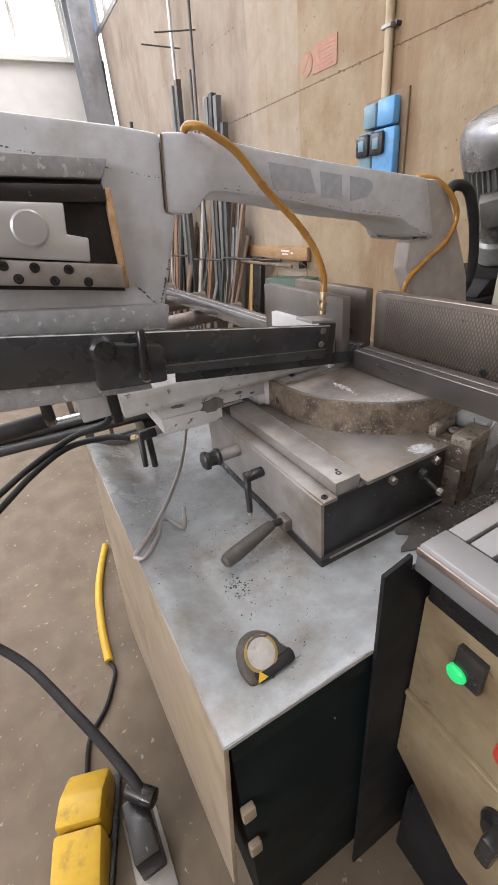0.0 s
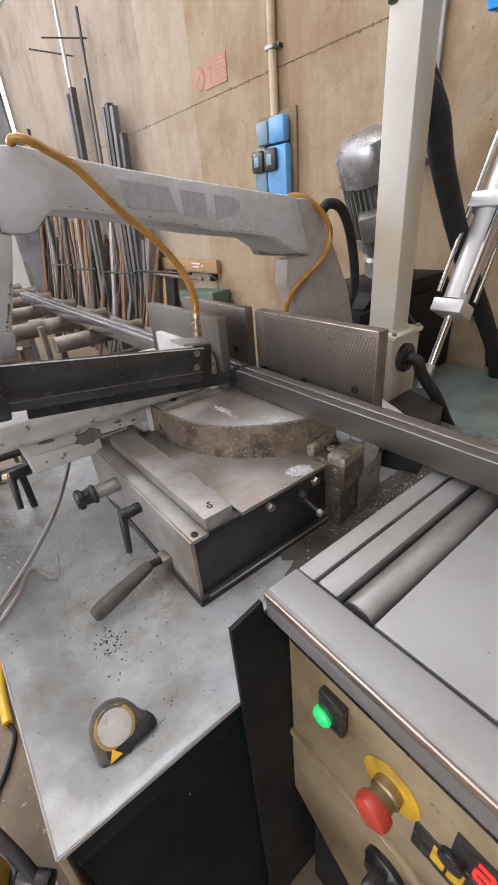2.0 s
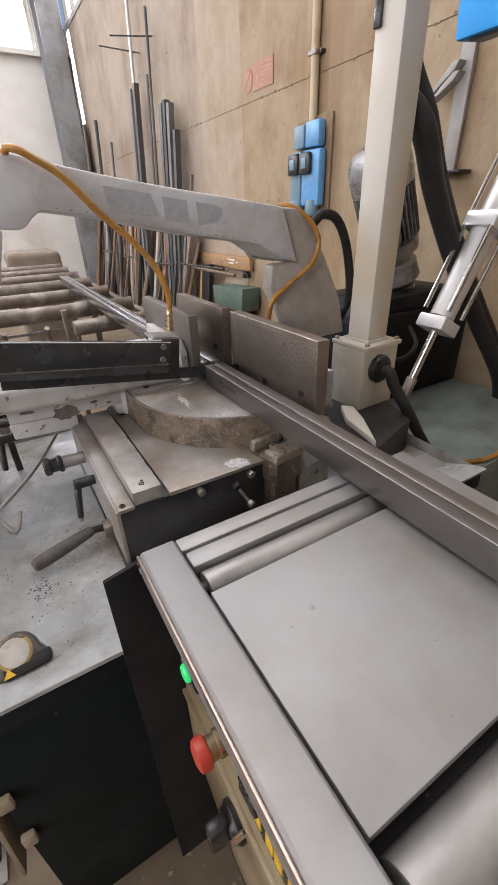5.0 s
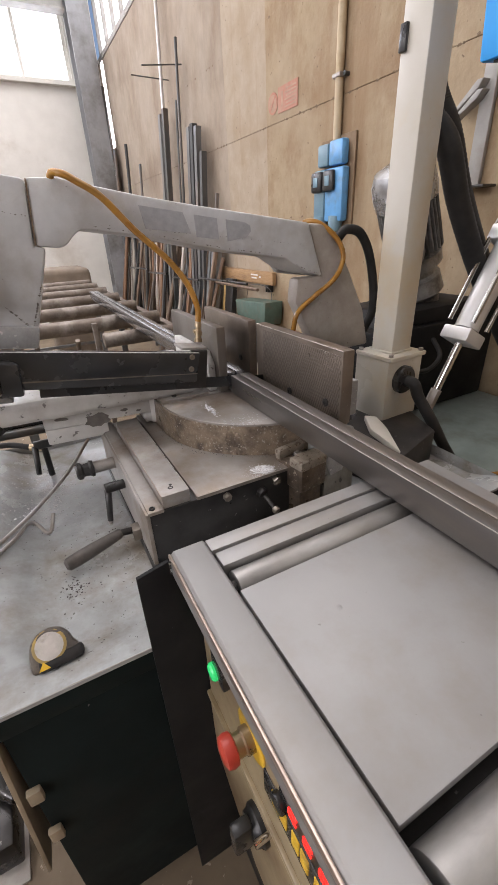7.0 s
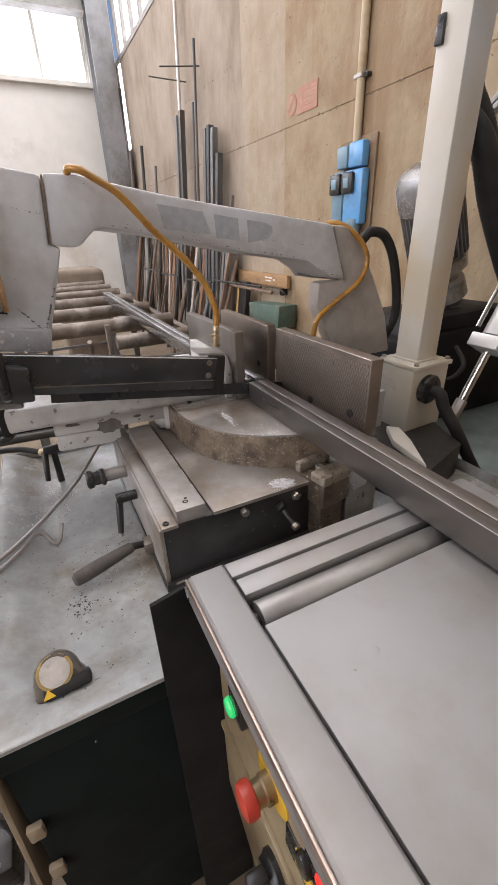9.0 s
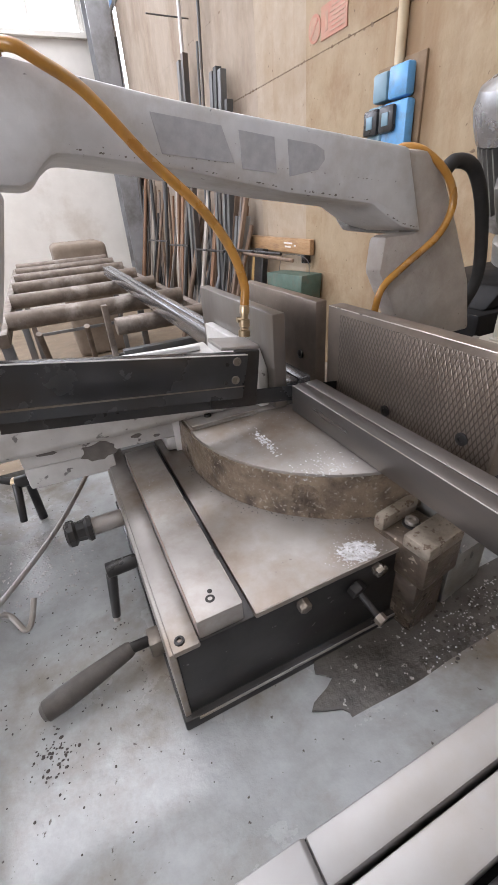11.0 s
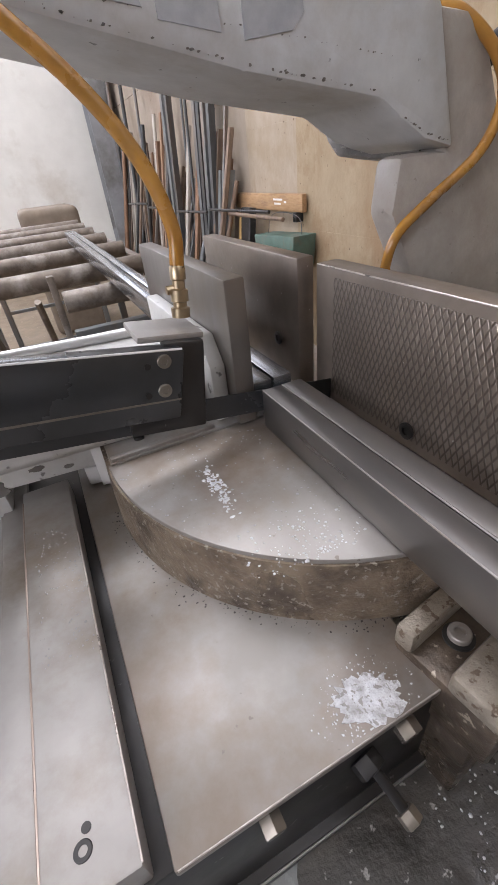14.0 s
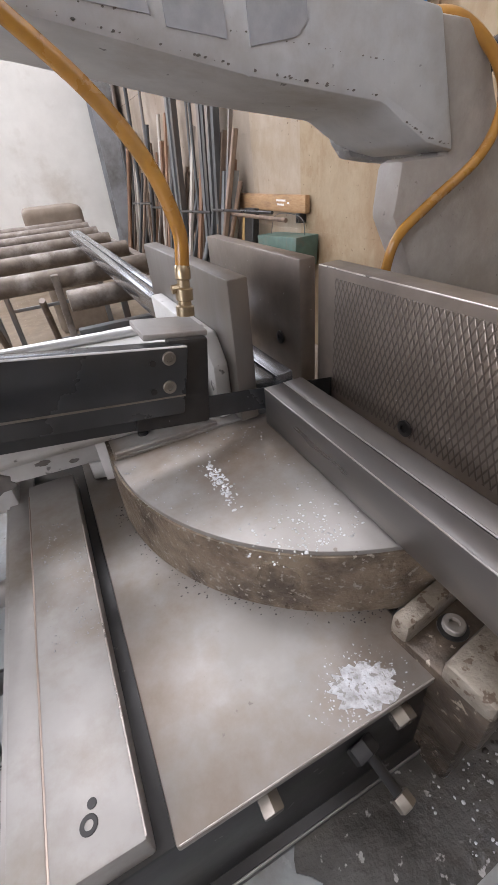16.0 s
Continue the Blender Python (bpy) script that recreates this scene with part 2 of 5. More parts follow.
def pipe_stain(m):
    """Brown streaks that have run down the wall beside the conduit pipe."""
    n, l = m.node_tree.nodes, m.node_tree.links
    b = n["Principled BSDF"]
    co = n.new("ShaderNodeTexCoord")
    sep = n.new("ShaderNodeSeparateXYZ")
    l.new(co.outputs["Object"], sep.inputs[0])
    streak = n.new("ShaderNodeTexNoise")
    mp = n.new("ShaderNodeMapping")
    mp.inputs["Scale"].default_value = (1, 9, 0.8)
    l.new(co.outputs["Object"], mp.inputs[0])
    l.new(mp.outputs[0], streak.inputs["Vector"])
    streak.inputs["Scale"].default_value, streak.inputs["Detail"].default_value = 1.6, 7.0
    near = n.new("ShaderNodeMapRange")
    near.interpolation_type = "SMOOTHSTEP"
    dist = n.new("ShaderNodeMath")
    dist.operation = "SUBTRACT"
    l.new(sep.outputs["Y"], dist.inputs[0])
    dist.inputs[1].default_value = 1.88
    ab = n.new("ShaderNodeMath")
    ab.operation = "ABSOLUTE"
    l.new(dist.outputs[0], ab.inputs[0])
    l.new(ab.outputs[0], near.inputs["Value"])
    near.inputs["From Min"].default_value, near.inputs["From Max"].default_value = 0.02, 0.42
    near.inputs["To Min"].default_value, near.inputs["To Max"].default_value = 0.36, 0.0
    s = n.new("ShaderNodeMath")
    s.operation = "ADD"
    l.new(streak.outputs["Fac"], s.inputs[0]), l.new(near.outputs[0], s.inputs[1])
    f = n.new("ShaderNodeMapRange")
    f.inputs["From Min"].default_value, f.inputs["From Max"].default_value = 0.58, 0.95
    f.inputs["To Max"].default_value = 0.75
    l.new(s.outputs[0], f.inputs["Value"])
    mx = n.new("ShaderNodeMix")
    mx.data_type = "RGBA"
    old = b.inputs["Base Color"].links[0].from_socket
    mx.inputs[7].default_value = (0.24, 0.15, 0.08, 1)
    l.new(f.outputs[0], mx.inputs[0]), l.new(old, mx.inputs[6]), l.new(mx.outputs[2], b.inputs["Base Color"])


pipe_stain(M_WALL)
pipe_stain(M_WALLGREY)

# ---- building blocks ----


def thing(name, at, label, category, group="", kind=""):
    ob = new(name)
    ob.location = at
    ob.empty_display_size = 0.05
    return tagged(ob, label, category, group, kind)


def mesh_of(name, bm, material, smooth=None):
    me = bpy.data.meshes.new(name)
    bmesh.ops.recalc_face_normals(bm, faces=bm.faces)
    bm.to_mesh(me)
    bm.free()
    for mt in material if isinstance(material, (list, tuple)) else (material,):
        me.materials.append(mt)
    if smooth is not None:
        me.shade_smooth()
        me.set_sharp_from_angle(angle=radians(smooth))
    return me


def world_of(ob):
    m = ob.matrix_basis.copy()
    while ob.parent:
        m = ob.parent.matrix_basis @ ob.matrix_parent_inverse @ m
        ob = ob.parent
    return m


def part(name, bm, material, parent, label="", smooth=35):
    """One mesh, built in the world's metres, as a part of a thing or of a part."""
    ob = new(name, mesh_of(name, bm, material, smooth))
    ob.parent = parent
    ob.matrix_parent_inverse = world_of(parent).inverted()
    return tagged(ob, label)


def single(name, bm, material, label, category="", group="", kind="", smooth=35):
    return tagged(new(name, mesh_of(name, bm, material, smooth)), label, category, group, kind)


def structure(name, bm, material, label="", smooth=None):
    return tagged(new(name, mesh_of(name, bm, material, smooth)), label, "", "", "structure")


def box(x0, x1, y0, y1, z0, z1, bev=0.0, seg=2, bm=None, m=None):
    bm2 = bmesh.new()
    bmesh.ops.create_cube(bm2, size=1, matrix=Matrix.Translation(((x0 + x1) / 2, (y0 + y1) / 2, (z0 + z1) / 2)) @ Matrix.Diagonal((x1 - x0, y1 - y0, z1 - z0, 1)))
    if bev:
        bmesh.ops.bevel(bm2, geom=bm2.edges[:], offset=bev, segments=seg, affect="EDGES", profile=0.5)
    return merge(bm, bm2, m)


def merge(bm, bm2, m=None):
    if m is not None:
        bmesh.ops.transform(bm2, matrix=m, verts=bm2.verts)
    if bm is None:
        return bm2
    me = bpy.data.meshes.new("tmp")
    bm2.to_mesh(me)
    bm2.free()
    bm.from_mesh(me)
    bpy.data.meshes.remove(me)
    return bm


def prism(pts, axis, a, b, bev=0.0, bm=None, m=None, seg=2):
    """A polygon in the other two axes, drawn out along axis from a to b."""
    bm2 = bmesh.new()

    def at(p, q):
        return {"x": (q, p[0], p[1]), "y": (p[0], q, p[1]), "z": (p[0], p[1], q)}[axis]

    lo, hi = [bm2.verts.new(at(p, a)) for p in pts], [bm2.verts.new(at(p, b)) for p in pts]
    bm2.faces.new(lo), bm2.faces.new(hi[::-1])
    for i in range(len(pts)):
        j = (i + 1) % len(pts)
        bm2.faces.new((lo[i], hi[i], hi[j], lo[j]))
    bmesh.ops.recalc_face_normals(bm2, faces=bm2.faces)
    if bev:
        bmesh.ops.bevel(bm2, geom=bm2.edges[:], offset=bev, segments=seg, affect="EDGES", profile=0.5)
    return merge(bm, bm2, m)


def rod(p, q, r, r2=None, seg=20, bm=None, bev=0.0, m=None):
    bm2 = bmesh.new()
    p, q = Vector(p), Vector(q)
    d = q - p
    bmesh.ops.create_cone(bm2, cap_ends=True, segments=seg, radius1=r, radius2=r if r2 is None else r2, depth=d.length)
    if bev:
        caps = [e for e in bm2.edges if abs(abs(e.verts[0].co.z) - d.length / 2) < 1e-6 and abs(e.verts[0].co.z - e.verts[1].co.z) < 1e-6]
        bmesh.ops.bevel(bm2, geom=caps, offset=bev, segments=2, affect="EDGES", profile=0.5)
    t = Matrix.Translation((p + q) / 2) @ d.to_track_quat("Z", "Y").to_matrix().to_4x4()
    bmesh.ops.transform(bm2, matrix=t, verts=bm2.verts)
    return merge(bm, bm2, m)


def lathe(profile, p, d, seg=28, bm=None, m=None):
    """Radius and height pairs turned round an axis that starts at p and runs along d."""
    bm2 = bmesh.new()
    rings = []
    for r, h in profile:
        rings.append([bm2.verts.new((r * math.cos(2 * math.pi * i / seg), r * math.sin(2 * math.pi * i / seg), h)) for i in range(seg)])
    for a, b in zip(rings, rings[1:]):
        for i in range(seg):
            bm2.faces.new((a[i], a[(i + 1) % seg], b[(i + 1) % seg], b[i]))
    bm2.faces.new(rings[0][::-1]), bm2.faces.new(rings[-1])
    t = Matrix.Translation(p) @ Vector(d).to_track_quat("Z", "Y").to_matrix().to_4x4()
    bmesh.ops.transform(bm2, matrix=t, verts=bm2.verts)
    return merge(bm, bm2, m)


def curve_points(pts, steps=8):
    """A smooth line through the points (Catmull-Rom)."""
    p = [Vector(q) for q in pts]
    p = [2 * p[0] - p[1], *p, 2 * p[-1] - p[-2]]
    out = []
    for i in range(1, len(p) - 2):
        for k in range(steps):
            t = k / steps
            out.append(0.5 * (2 * p[i] + (p[i + 1] - p[i - 1]) * t + (2 * p[i - 1] - 5 * p[i] + 4 * p[i + 1] - p[i + 2]) * t * t
                              + (3 * p[i] - p[i - 1] - 3 * p[i + 1] + p[i + 2]) * t ** 3))
    out.append(p[-2])
    return out


def tube(pts, r, seg=12, steps=8, bm=None, ridges=0.0, smooth_path=True, m=None):
    line = curve_points(pts, steps) if smooth_path else [Vector(q) for q in pts]
    bm2 = bmesh.new()
    rings, side = [], None
    for i, c in enumerate(line):
        d = (line[min(i + 1, len(line) - 1)] - line[max(i - 1, 0)]).normalized()
        if side is None:
            side = d.orthogonal().normalized()
        side = (side - d * side.dot(d)).normalized()
        up = d.cross(side)
        rr = r * (1 + (ridges if i % 2 else -ridges))
        rings.append([bm2.verts.new(c + rr * (math.cos(2 * math.pi * k / seg) * side + math.sin(2 * math.pi * k / seg) * up)) for k in range(seg)])
    for a, b in zip(rings, rings[1:]):
        for k in range(seg):
            bm2.faces.new((a[k], a[(k + 1) % seg], b[(k + 1) % seg], b[k]))
    bm2.faces.new(rings[0][::-1]), bm2.faces.new(rings[-1])
    return merge(bm, bm2, m)


def hex_bolt(p, d, r, h, bm=None, m=None):
    return rod(p, Vector(p) + Vector(d).normalized() * h, r, seg=6, bm=bm, bev=h * 0.12, m=m)


def socket_screw(name, p, d, r, h, material, parent, m=None):
    """A cap screw with a hexagon socket sunk in its head."""
    ri = r * 0.5
    bm = lathe([(r * 0.9, 0), (r, h * 0.15), (r, h * 0.85), (r * 0.9, h), (ri, h), (ri * 0.95, h * 0.4)], p, d, 18, m=m)
    return part(name, bm, material, parent)


def knurled():
    """Brown ground steel with a milled diamond pattern."""
    m = M_FENCE.copy()
    m.name = "milled_brown_steel"
    n, l = m.node_tree.nodes, m.node_tree.links
    co = n.new("ShaderNodeTexCoord")
    out = []
    for a in (67, -67):
        mp = n.new("ShaderNodeMapping")
        mp.inputs["Rotation"].default_value = (radians(a), 0, 0)
        l.new(co.outputs["Object"], mp.inputs[0])
        w = n.new("ShaderNodeTexWave")
        w.bands_direction = "Z"
        w.inputs["Scale"].default_value, w.inputs["Distortion"].default_value = 50.0, 0.6
        l.new(mp.outputs[0], w.inputs["Vector"])
        r = n.new("ShaderNodeMapRange")
        r.inputs["From Min"].default_value, r.inputs["From Max"].default_value = 0.0, 0.35
        l.new(w.outputs["Fac"], r.inputs["Value"])
        out.append(r.outputs[0])
    x = n.new("ShaderNodeMath")
    x.operation = "MINIMUM"
    l.new(out[0], x.inputs[0]), l.new(out[1], x.inputs[1])
    bp = n.new("ShaderNodeBump")
    bp.inputs["Strength"].default_value, bp.inputs["Distance"].default_value = 0.5, 0.0010
    l.new(x.outputs[0], bp.inputs["Height"])
    b = n["Principled BSDF"]
    l.new(bp.outputs[0], b.inputs["Normal"])
    old = b.inputs["Base Color"].links[0].from_socket
    mx = n.new("ShaderNodeMix")
    mx.data_type = "RGBA"
    mx.inputs[6].default_value = (0.105, 0.085, 0.068, 1)
    l.new(x.outputs[0], mx.inputs[0]), l.new(old, mx.inputs[7]), l.new(mx.outputs[2], b.inputs["Base Color"])
    return m


M_KNURL = knurled()
M_RUSTBRIGHT = mat("pitted_worn_casting", (0.33, 0.285, 0.23), 0.5, 0.4, alt=(0.22, 0.185, 0.145), scale=60, spots=(0.14, 0.10, 0.07), spot_scale=130, spot_at=0.6, bump=0.7, bump_dist=0.003)
M_STAIN = mat("oil_stain", (0.12, 0.075, 0.04), 0.45, scale=30, alt=(0.2, 0.13, 0.08), bump=0.1)
M_PALEBAR = mat("dusty_pale_bar", (0.42, 0.38, 0.33), 0.6, 0.2, alt=(0.33, 0.29, 0.25), scale=25, stretch=(1, 1, 0.2), bump=0.15, vary=0.3)
M_BROWNBAR = mat("red_brown_bar", (0.23, 0.125, 0.07), 0.65, 0.1, alt=(0.15, 0.085, 0.05), scale=25, stretch=(1, 1, 0.2), bump=0.2, vary=0.35)
M_GREYBAR = mat("grey_channel", (0.24, 0.25, 0.25), 0.5, 0.4, alt=(0.2, 0.205, 0.205), scale=18, bump=0.1)
M_WOODY = mat("yellow_wood", (0.55, 0.36, 0.14), 0.7, alt=(0.45, 0.28, 0.1), scale=14, stretch=(5, 5, 0.6), bump=0.2)
M_SIGNPALE = mat("pale_sign_print", (0.42, 0.25, 0.165), 0.6, scale=20, bump=0)
M_WALLPIPE = mat("pipe_paint", (0.52, 0.42, 0.28), 0.6, alt=(0.46, 0.36, 0.23), scale=10, dirt=(0.3, 0.2, 0.1), dirt_scale=3, bump=0.1)
M_RUSTROLL = mat("rusty_roller", (0.20, 0.165, 0.135), 0.55, 0.5, alt=(0.13, 0.105, 0.085), scale=26, dirt=(0.36, 0.33, 0.30), dirt_scale=9, dirt_at=0.6, bump=0.25)
M_BRIGHTBAR = mat("shiny_steel_tube", (0.42, 0.43, 0.45), 0.22, 0.85, alt=(0.30, 0.31, 0.33), scale=10, stretch=(1, 0.15, 1), dirt=(0.2, 0.2, 0.2), dirt_scale=5, bump=0.04)
M_FOAMY = mat("coolant_foam", (0.66, 0.66, 0.67), 0.12, scale=40, bump=0, rough_var=0.05, spec=0.8)
M_DROP = mat("coolant_drop", (0.42, 0.41, 0.40), 0.05, scale=10, bump=0, rough_var=0.02, spec=0.8)
M_CHIP = mat("dark_swarf", (0.06, 0.05, 0.045), 0.5, 0.3, scale=30, bump=0.1)
M_BLACKPLATE = mat("black_plate_paint", (0.012, 0.012, 0.013), 0.5, spec=0.12, scale=14, alt=(0.02, 0.02, 0.02), spots=(0.1, 0.1, 0.1), spot_scale=120, spot_at=0.77, bump=0.08)
# For unseen walls; kept dark so that little light bounces onto front faces.
M_DARKWALL = mat("unseen_fill_cutting_wall", (0.12, 0.10, 0.08), 0.9, scale=4, alt=(0.08, 0.065, 0.05), bump=0.2)
M_BOLT = mat("oily_bolt_steel", (0.30, 0.27, 0.23), 0.35, 0.7, scale=30, alt=(0.22, 0.19, 0.16), bump=0.1)
M_CHIPPED = mat("bare_dark_chip", (0.19, 0.172, 0.155), 0.6, scale=40, alt=(0.12, 0.108, 0.095), bump=0.2)
M_FLAKED = mat("flaked_grey_paint", (0.64, 0.63, 0.605), 0.42, alt=(0.545, 0.535, 0.51), scale=20, dirt=(0.40, 0.375, 0.34), dirt_scale=6, dirt_at=0.58, spots=(0.19, 0.18, 0.17), spot_scale=48, spot_at=0.665, bump=0.3)
M_UPRIGHT = mat("stained_grey_casting", (0.43, 0.395, 0.355), 0.5, alt=(0.35, 0.318, 0.282), scale=26, dirt=(0.30, 0.255, 0.215), dirt_scale=5, dirt_at=0.56, spots=(0.22, 0.19, 0.17), spot_scale=70, spot_at=0.70, bump=0.5, bump_dist=0.003)
M_JAW = mat("grey_brown_ground_steel", (0.21, 0.195, 0.18), 0.34, 0.6, alt=(0.165, 0.152, 0.14), scale=14, stretch=(1, 1, 0.3), dirt=(0.19, 0.16, 0.13), dirt_scale=7, dirt_at=0.57, bump=0.06)
# Oily sludge, with the tray's shade beside the slide darkened into the colour.
M_GUTTER = mat("shaded_oily_gutter", (0.075, 0.069, 0.062), 0.35, alt=(0.11, 0.10, 0.088), scale=30, dirt=(0.035, 0.031, 0.027), dirt_scale=7, spots=(0.38, 0.36, 0.34), spot_scale=110, spot_at=0.67, bump=0.7, bump_dist=0.004)
M_POST = mat("blue_grey_post_paint", (0.29, 0.293, 0.298), 0.5, alt=(0.24, 0.243, 0.25), scale=6, dirt=(0.12, 0.11, 0.10), dirt_scale=2.5, bump=0.1)
M_TAPE = mat("grimy_brown_black_plastic", (0.085, 0.07, 0.055), 0.45, alt=(0.055, 0.047, 0.04), scale=40, dirt=(0.16, 0.13, 0.10), dirt_scale=30, dirt_at=0.6, bump=0.15)
M_DULLYELLOW = mat("grimy_yellow_plastic", (0.40, 0.27, 0.07), 0.5, alt=(0.27, 0.19, 0.07), scale=50, bump=0.1)
M_GRIP = mat("greasy_dark_grip", (0.055, 0.048, 0.042), 0.5, alt=(0.085, 0.075, 0.065), scale=30, dirt=(0.13, 0.115, 0.10), dirt_scale=16, dirt_at=0.6, bump=0.35)
M_GRIMYWALL = mat("brown_grime_board", (0.24, 0.165, 0.10), 0.8, alt=(0.18, 0.12, 0.07), scale=12, dirt=(0.20, 0.13, 0.08), dirt_scale=5, bump=0.2)
M_SCUFFED = mat("scuffed_label", (0.50, 0.46, 0.42), 0.5, alt=(0.40, 0.37, 0.33), scale=60, dirt=(0.25, 0.22, 0.19), dirt_scale=45, dirt_at=0.58, bump=0.05)
M_SIDECAST = mat("chipped_grey_green_casting", (0.27, 0.277, 0.26), 0.5, alt=(0.21, 0.214, 0.20), scale=24, dirt=(0.14, 0.125, 0.105), dirt_scale=9, dirt_at=0.55, spots=(0.05, 0.047, 0.043), spot_scale=45, spot_at=0.63, bump=0.4)
M_LATHER = mat("lacy_coolant_lather", (0.66, 0.66, 0.67), 0.3, alt=(0.50, 0.50, 0.51), scale=150, dirt=(0.33, 0.31, 0.30), dirt_scale=90, dirt_at=0.52, spots=(0.30, 0.28, 0.26), spot_scale=260, spot_at=0.58, bump=0.8, bump_dist=0.002)
M_WORNEDGE = mat("bare_worn_edge", (0.60, 0.55, 0.50), 0.35, 0.7, alt=(0.45, 0.40, 0.36), scale=60, bump=0.3)
M_WALLFAR = mat("grimy_far_wall", (0.35, 0.285, 0.22), 0.85, alt=(0.30, 0.245, 0.19), scale=12, dirt=(0.21, 0.155, 0.11), dirt_scale=2.0, dirt_at=0.54, spots=(0.18, 0.13, 0.09), spot_scale=60, spot_at=0.73, stretch=(1, 1, 0.6), bump=0.6, bump_dist=0.008)
M_CLAMP = mat("oily_rusty_clamp", (0.15, 0.112, 0.08), 0.35, 0.45, alt=(0.08, 0.06, 0.045), scale=38, dirt=(0.05, 0.04, 0.032), dirt_scale=18, dirt_at=0.56, spots=(0.33, 0.28, 0.22), spot_scale=120, spot_at=0.66, bump=0.6, bump_dist=0.003)
M_GEARCAST = mat("oily_grey_gear_casting", (0.38, 0.37, 0.35), 0.4, 0.4, alt=(0.24, 0.23, 0.215), scale=22, dirt=(0.07, 0.062, 0.055), dirt_scale=12, dirt_at=0.55, bump=0.4)

# ---- the building ----
WX = 1.95
structure("floor", box(-7.0, WX, -6.0, 7.1, -0.2, 0.0), M_CONC)
structure("ceiling", box(-7.2, WX + 0.2, -6.2, 7.3, 6.0, 6.2), M_WHITEWALL)
wall = structure("wall_right", box(WX + 0.006, WX + 0.2, -6.0, 7.1, 0, 3.27), M_JOINT)
ROWS_Z = (0.0, 0.79, 1.31, 1.843, 2.36, 3.28)
COLS_Y = (-6.0, -3.0, -0.4, 2.70, 3.30, 5.3, 7.1)
for j in range(len(COLS_Y) - 1):
    for i in range(5):
        tone = M_WALLGREY if j == 3 else M_WALLFAR if j > 3 else M_WALL
        part("panel", box(WX, WX + 0.03, COLS_Y[j] + 0.0003, COLS_Y[j + 1] - 0.0003, ROWS_Z[i] + (0.0018 if i == 3 else 0.0003), ROWS_Z[i + 1] - (0.0018 if i == 2 else 0.0003)), tone, wall, smooth=None)
structure("trim", box(WX - 0.01, WX + 0.2, -6.0, 7.1, 3.28, 3.33), M_STEELBEAM)
glazing = structure("window_1", box(WX + 0.06, WX + 0.1, -6.0, 7.1, 3.33, 5.99), M_GLASS)
for i in range(33):
    y = -5.8 + 0.4 * i
    part("window_frame", box(WX + 0.02, WX + 0.06, y - 0.018, y + 0.018, 3.33, 5.99), M_STEELBEAM, glazing)
structure("wall_end", prism([(-7, 0), (WX, 0), (WX, 6), (-7, 6), (-7, 4.2), (1.58, 4.2), (1.58, 3.08), (-7, 3.08)], "y", 7.1, 7.3), M_WHITEWALL)
end_window = structure("window_2", box(-7, 1.58, 7.16, 7.2, 3.08, 4.2), M_ENDGLASS)
for i in range(14):
    x = 1.56 - 0.56 * i
    part("window_frame", box(x - 0.02, x + 0.02, 7.12, 7.16, 3.08, 4.2), M_WHITEWALL, end_window)
part("window_sill", box(-7, 1.60, 7.02, 7.12, 3.03, 3.08), M_WHITEWALL, end_window)
structure("wall_left", prism([(-6, 0), (7.1, 0), (7.1, 1.9), (-5.2, 1.9), (-5.2, 4.8), (-6, 4.8)], "x", -7.2, -7.0), M_DARKWALL)
structure("wall_left_top", prism([(-6, 4.8), (7.1, 4.8), (7.1, 6), (-6, 6)], "x", -7.2, -7.0), M_WHITEWALL)
structure("window_3", box(-7.15, -7.1, -5.2, 7.1, 1.9, 4.8), M_GLASS)
# Unseen wall added behind the camera, closed and dark to hold back fill light.
structure("wall_back", box(-7, WX, -6.2, -6.0, 0, 6), M_DARKWALL)

structure("window_4", box(WX - 0.014, WX - 0.003, 6.80, 6.93, 2.35, 3.26), M_GLASS)

# steel post in the far corner, an I section, with the beam it carries
post = thing("steel_post", (1.72, 6.9, 0), "grey steel I-section post in the far corner", "post")
part("web", box(1.71, 1.73, 6.72, 6.98, 0, 5.99), M_POST, post)
part("flange", box(1.59, 1.85, 6.70, 6.72, 0, 5.99), M_POST, post)
part("flange", box(1.59, 1.85, 6.98, 7.00, 0, 5.99), M_POST, post)
beam = thing("roof_beam", (-2, 6.85, 3.86), "grey steel beam along the end wall", "beam")
part("web", box(-7, 1.58, 6.84, 6.86, 3.70, 3.98), M_STEELBEAM, beam)
part("flange", box(-7, 1.58, 6.76, 6.94, 3.98, 4.0), M_STEELBEAM, beam)
part("flange", box(-7, 1.58, 6.76, 6.94, 3.68, 3.70), M_STEELBEAM, beam)

# ---- saw base ----


def ease(t):
    t = max(0.0, min(1.0, t))
    return t * t * (3 - 2 * t)


def tray():
    bm = bmesh.new()
    nx, ny = 60, 44
    x0, x1, y0, y1 = 0.076, 1.12, 0.245, 1.075
    g = []
    for i in range(nx + 1):
        row = []
        for j in range(ny + 1):
            x, y = x0 + (x1 - x0) * (i / nx) ** 1.3, y0 + (y1 - y0) * (j / ny) ** 1.2
            z = 0.735 - 0.036 * ease((x - x0) / 0.10) * ease((y - y0) / 0.12) + 0.0012 * noise.noise((x * 9, y * 9, 0))
            row.append(bm.verts.new((x, y, z)))
        g.append(row)
    for i in range(nx):
        for j in range(ny):
            bm.faces.new((g[i][j], g[i + 1][j], g[i + 1][j + 1], g[i][j + 1]))
    edge = [e for e in bm.edges if e.is_boundary]
    ext = bmesh.ops.extrude_edge_only(bm, edges=edge)
    for v in [v for v in ext["geom"] if isinstance(v, bmesh.types.BMVert)]:
        v.co.z = 0.729
        v.co.x += 0.004 if v.co.x < 0.08 else 0
    return bm


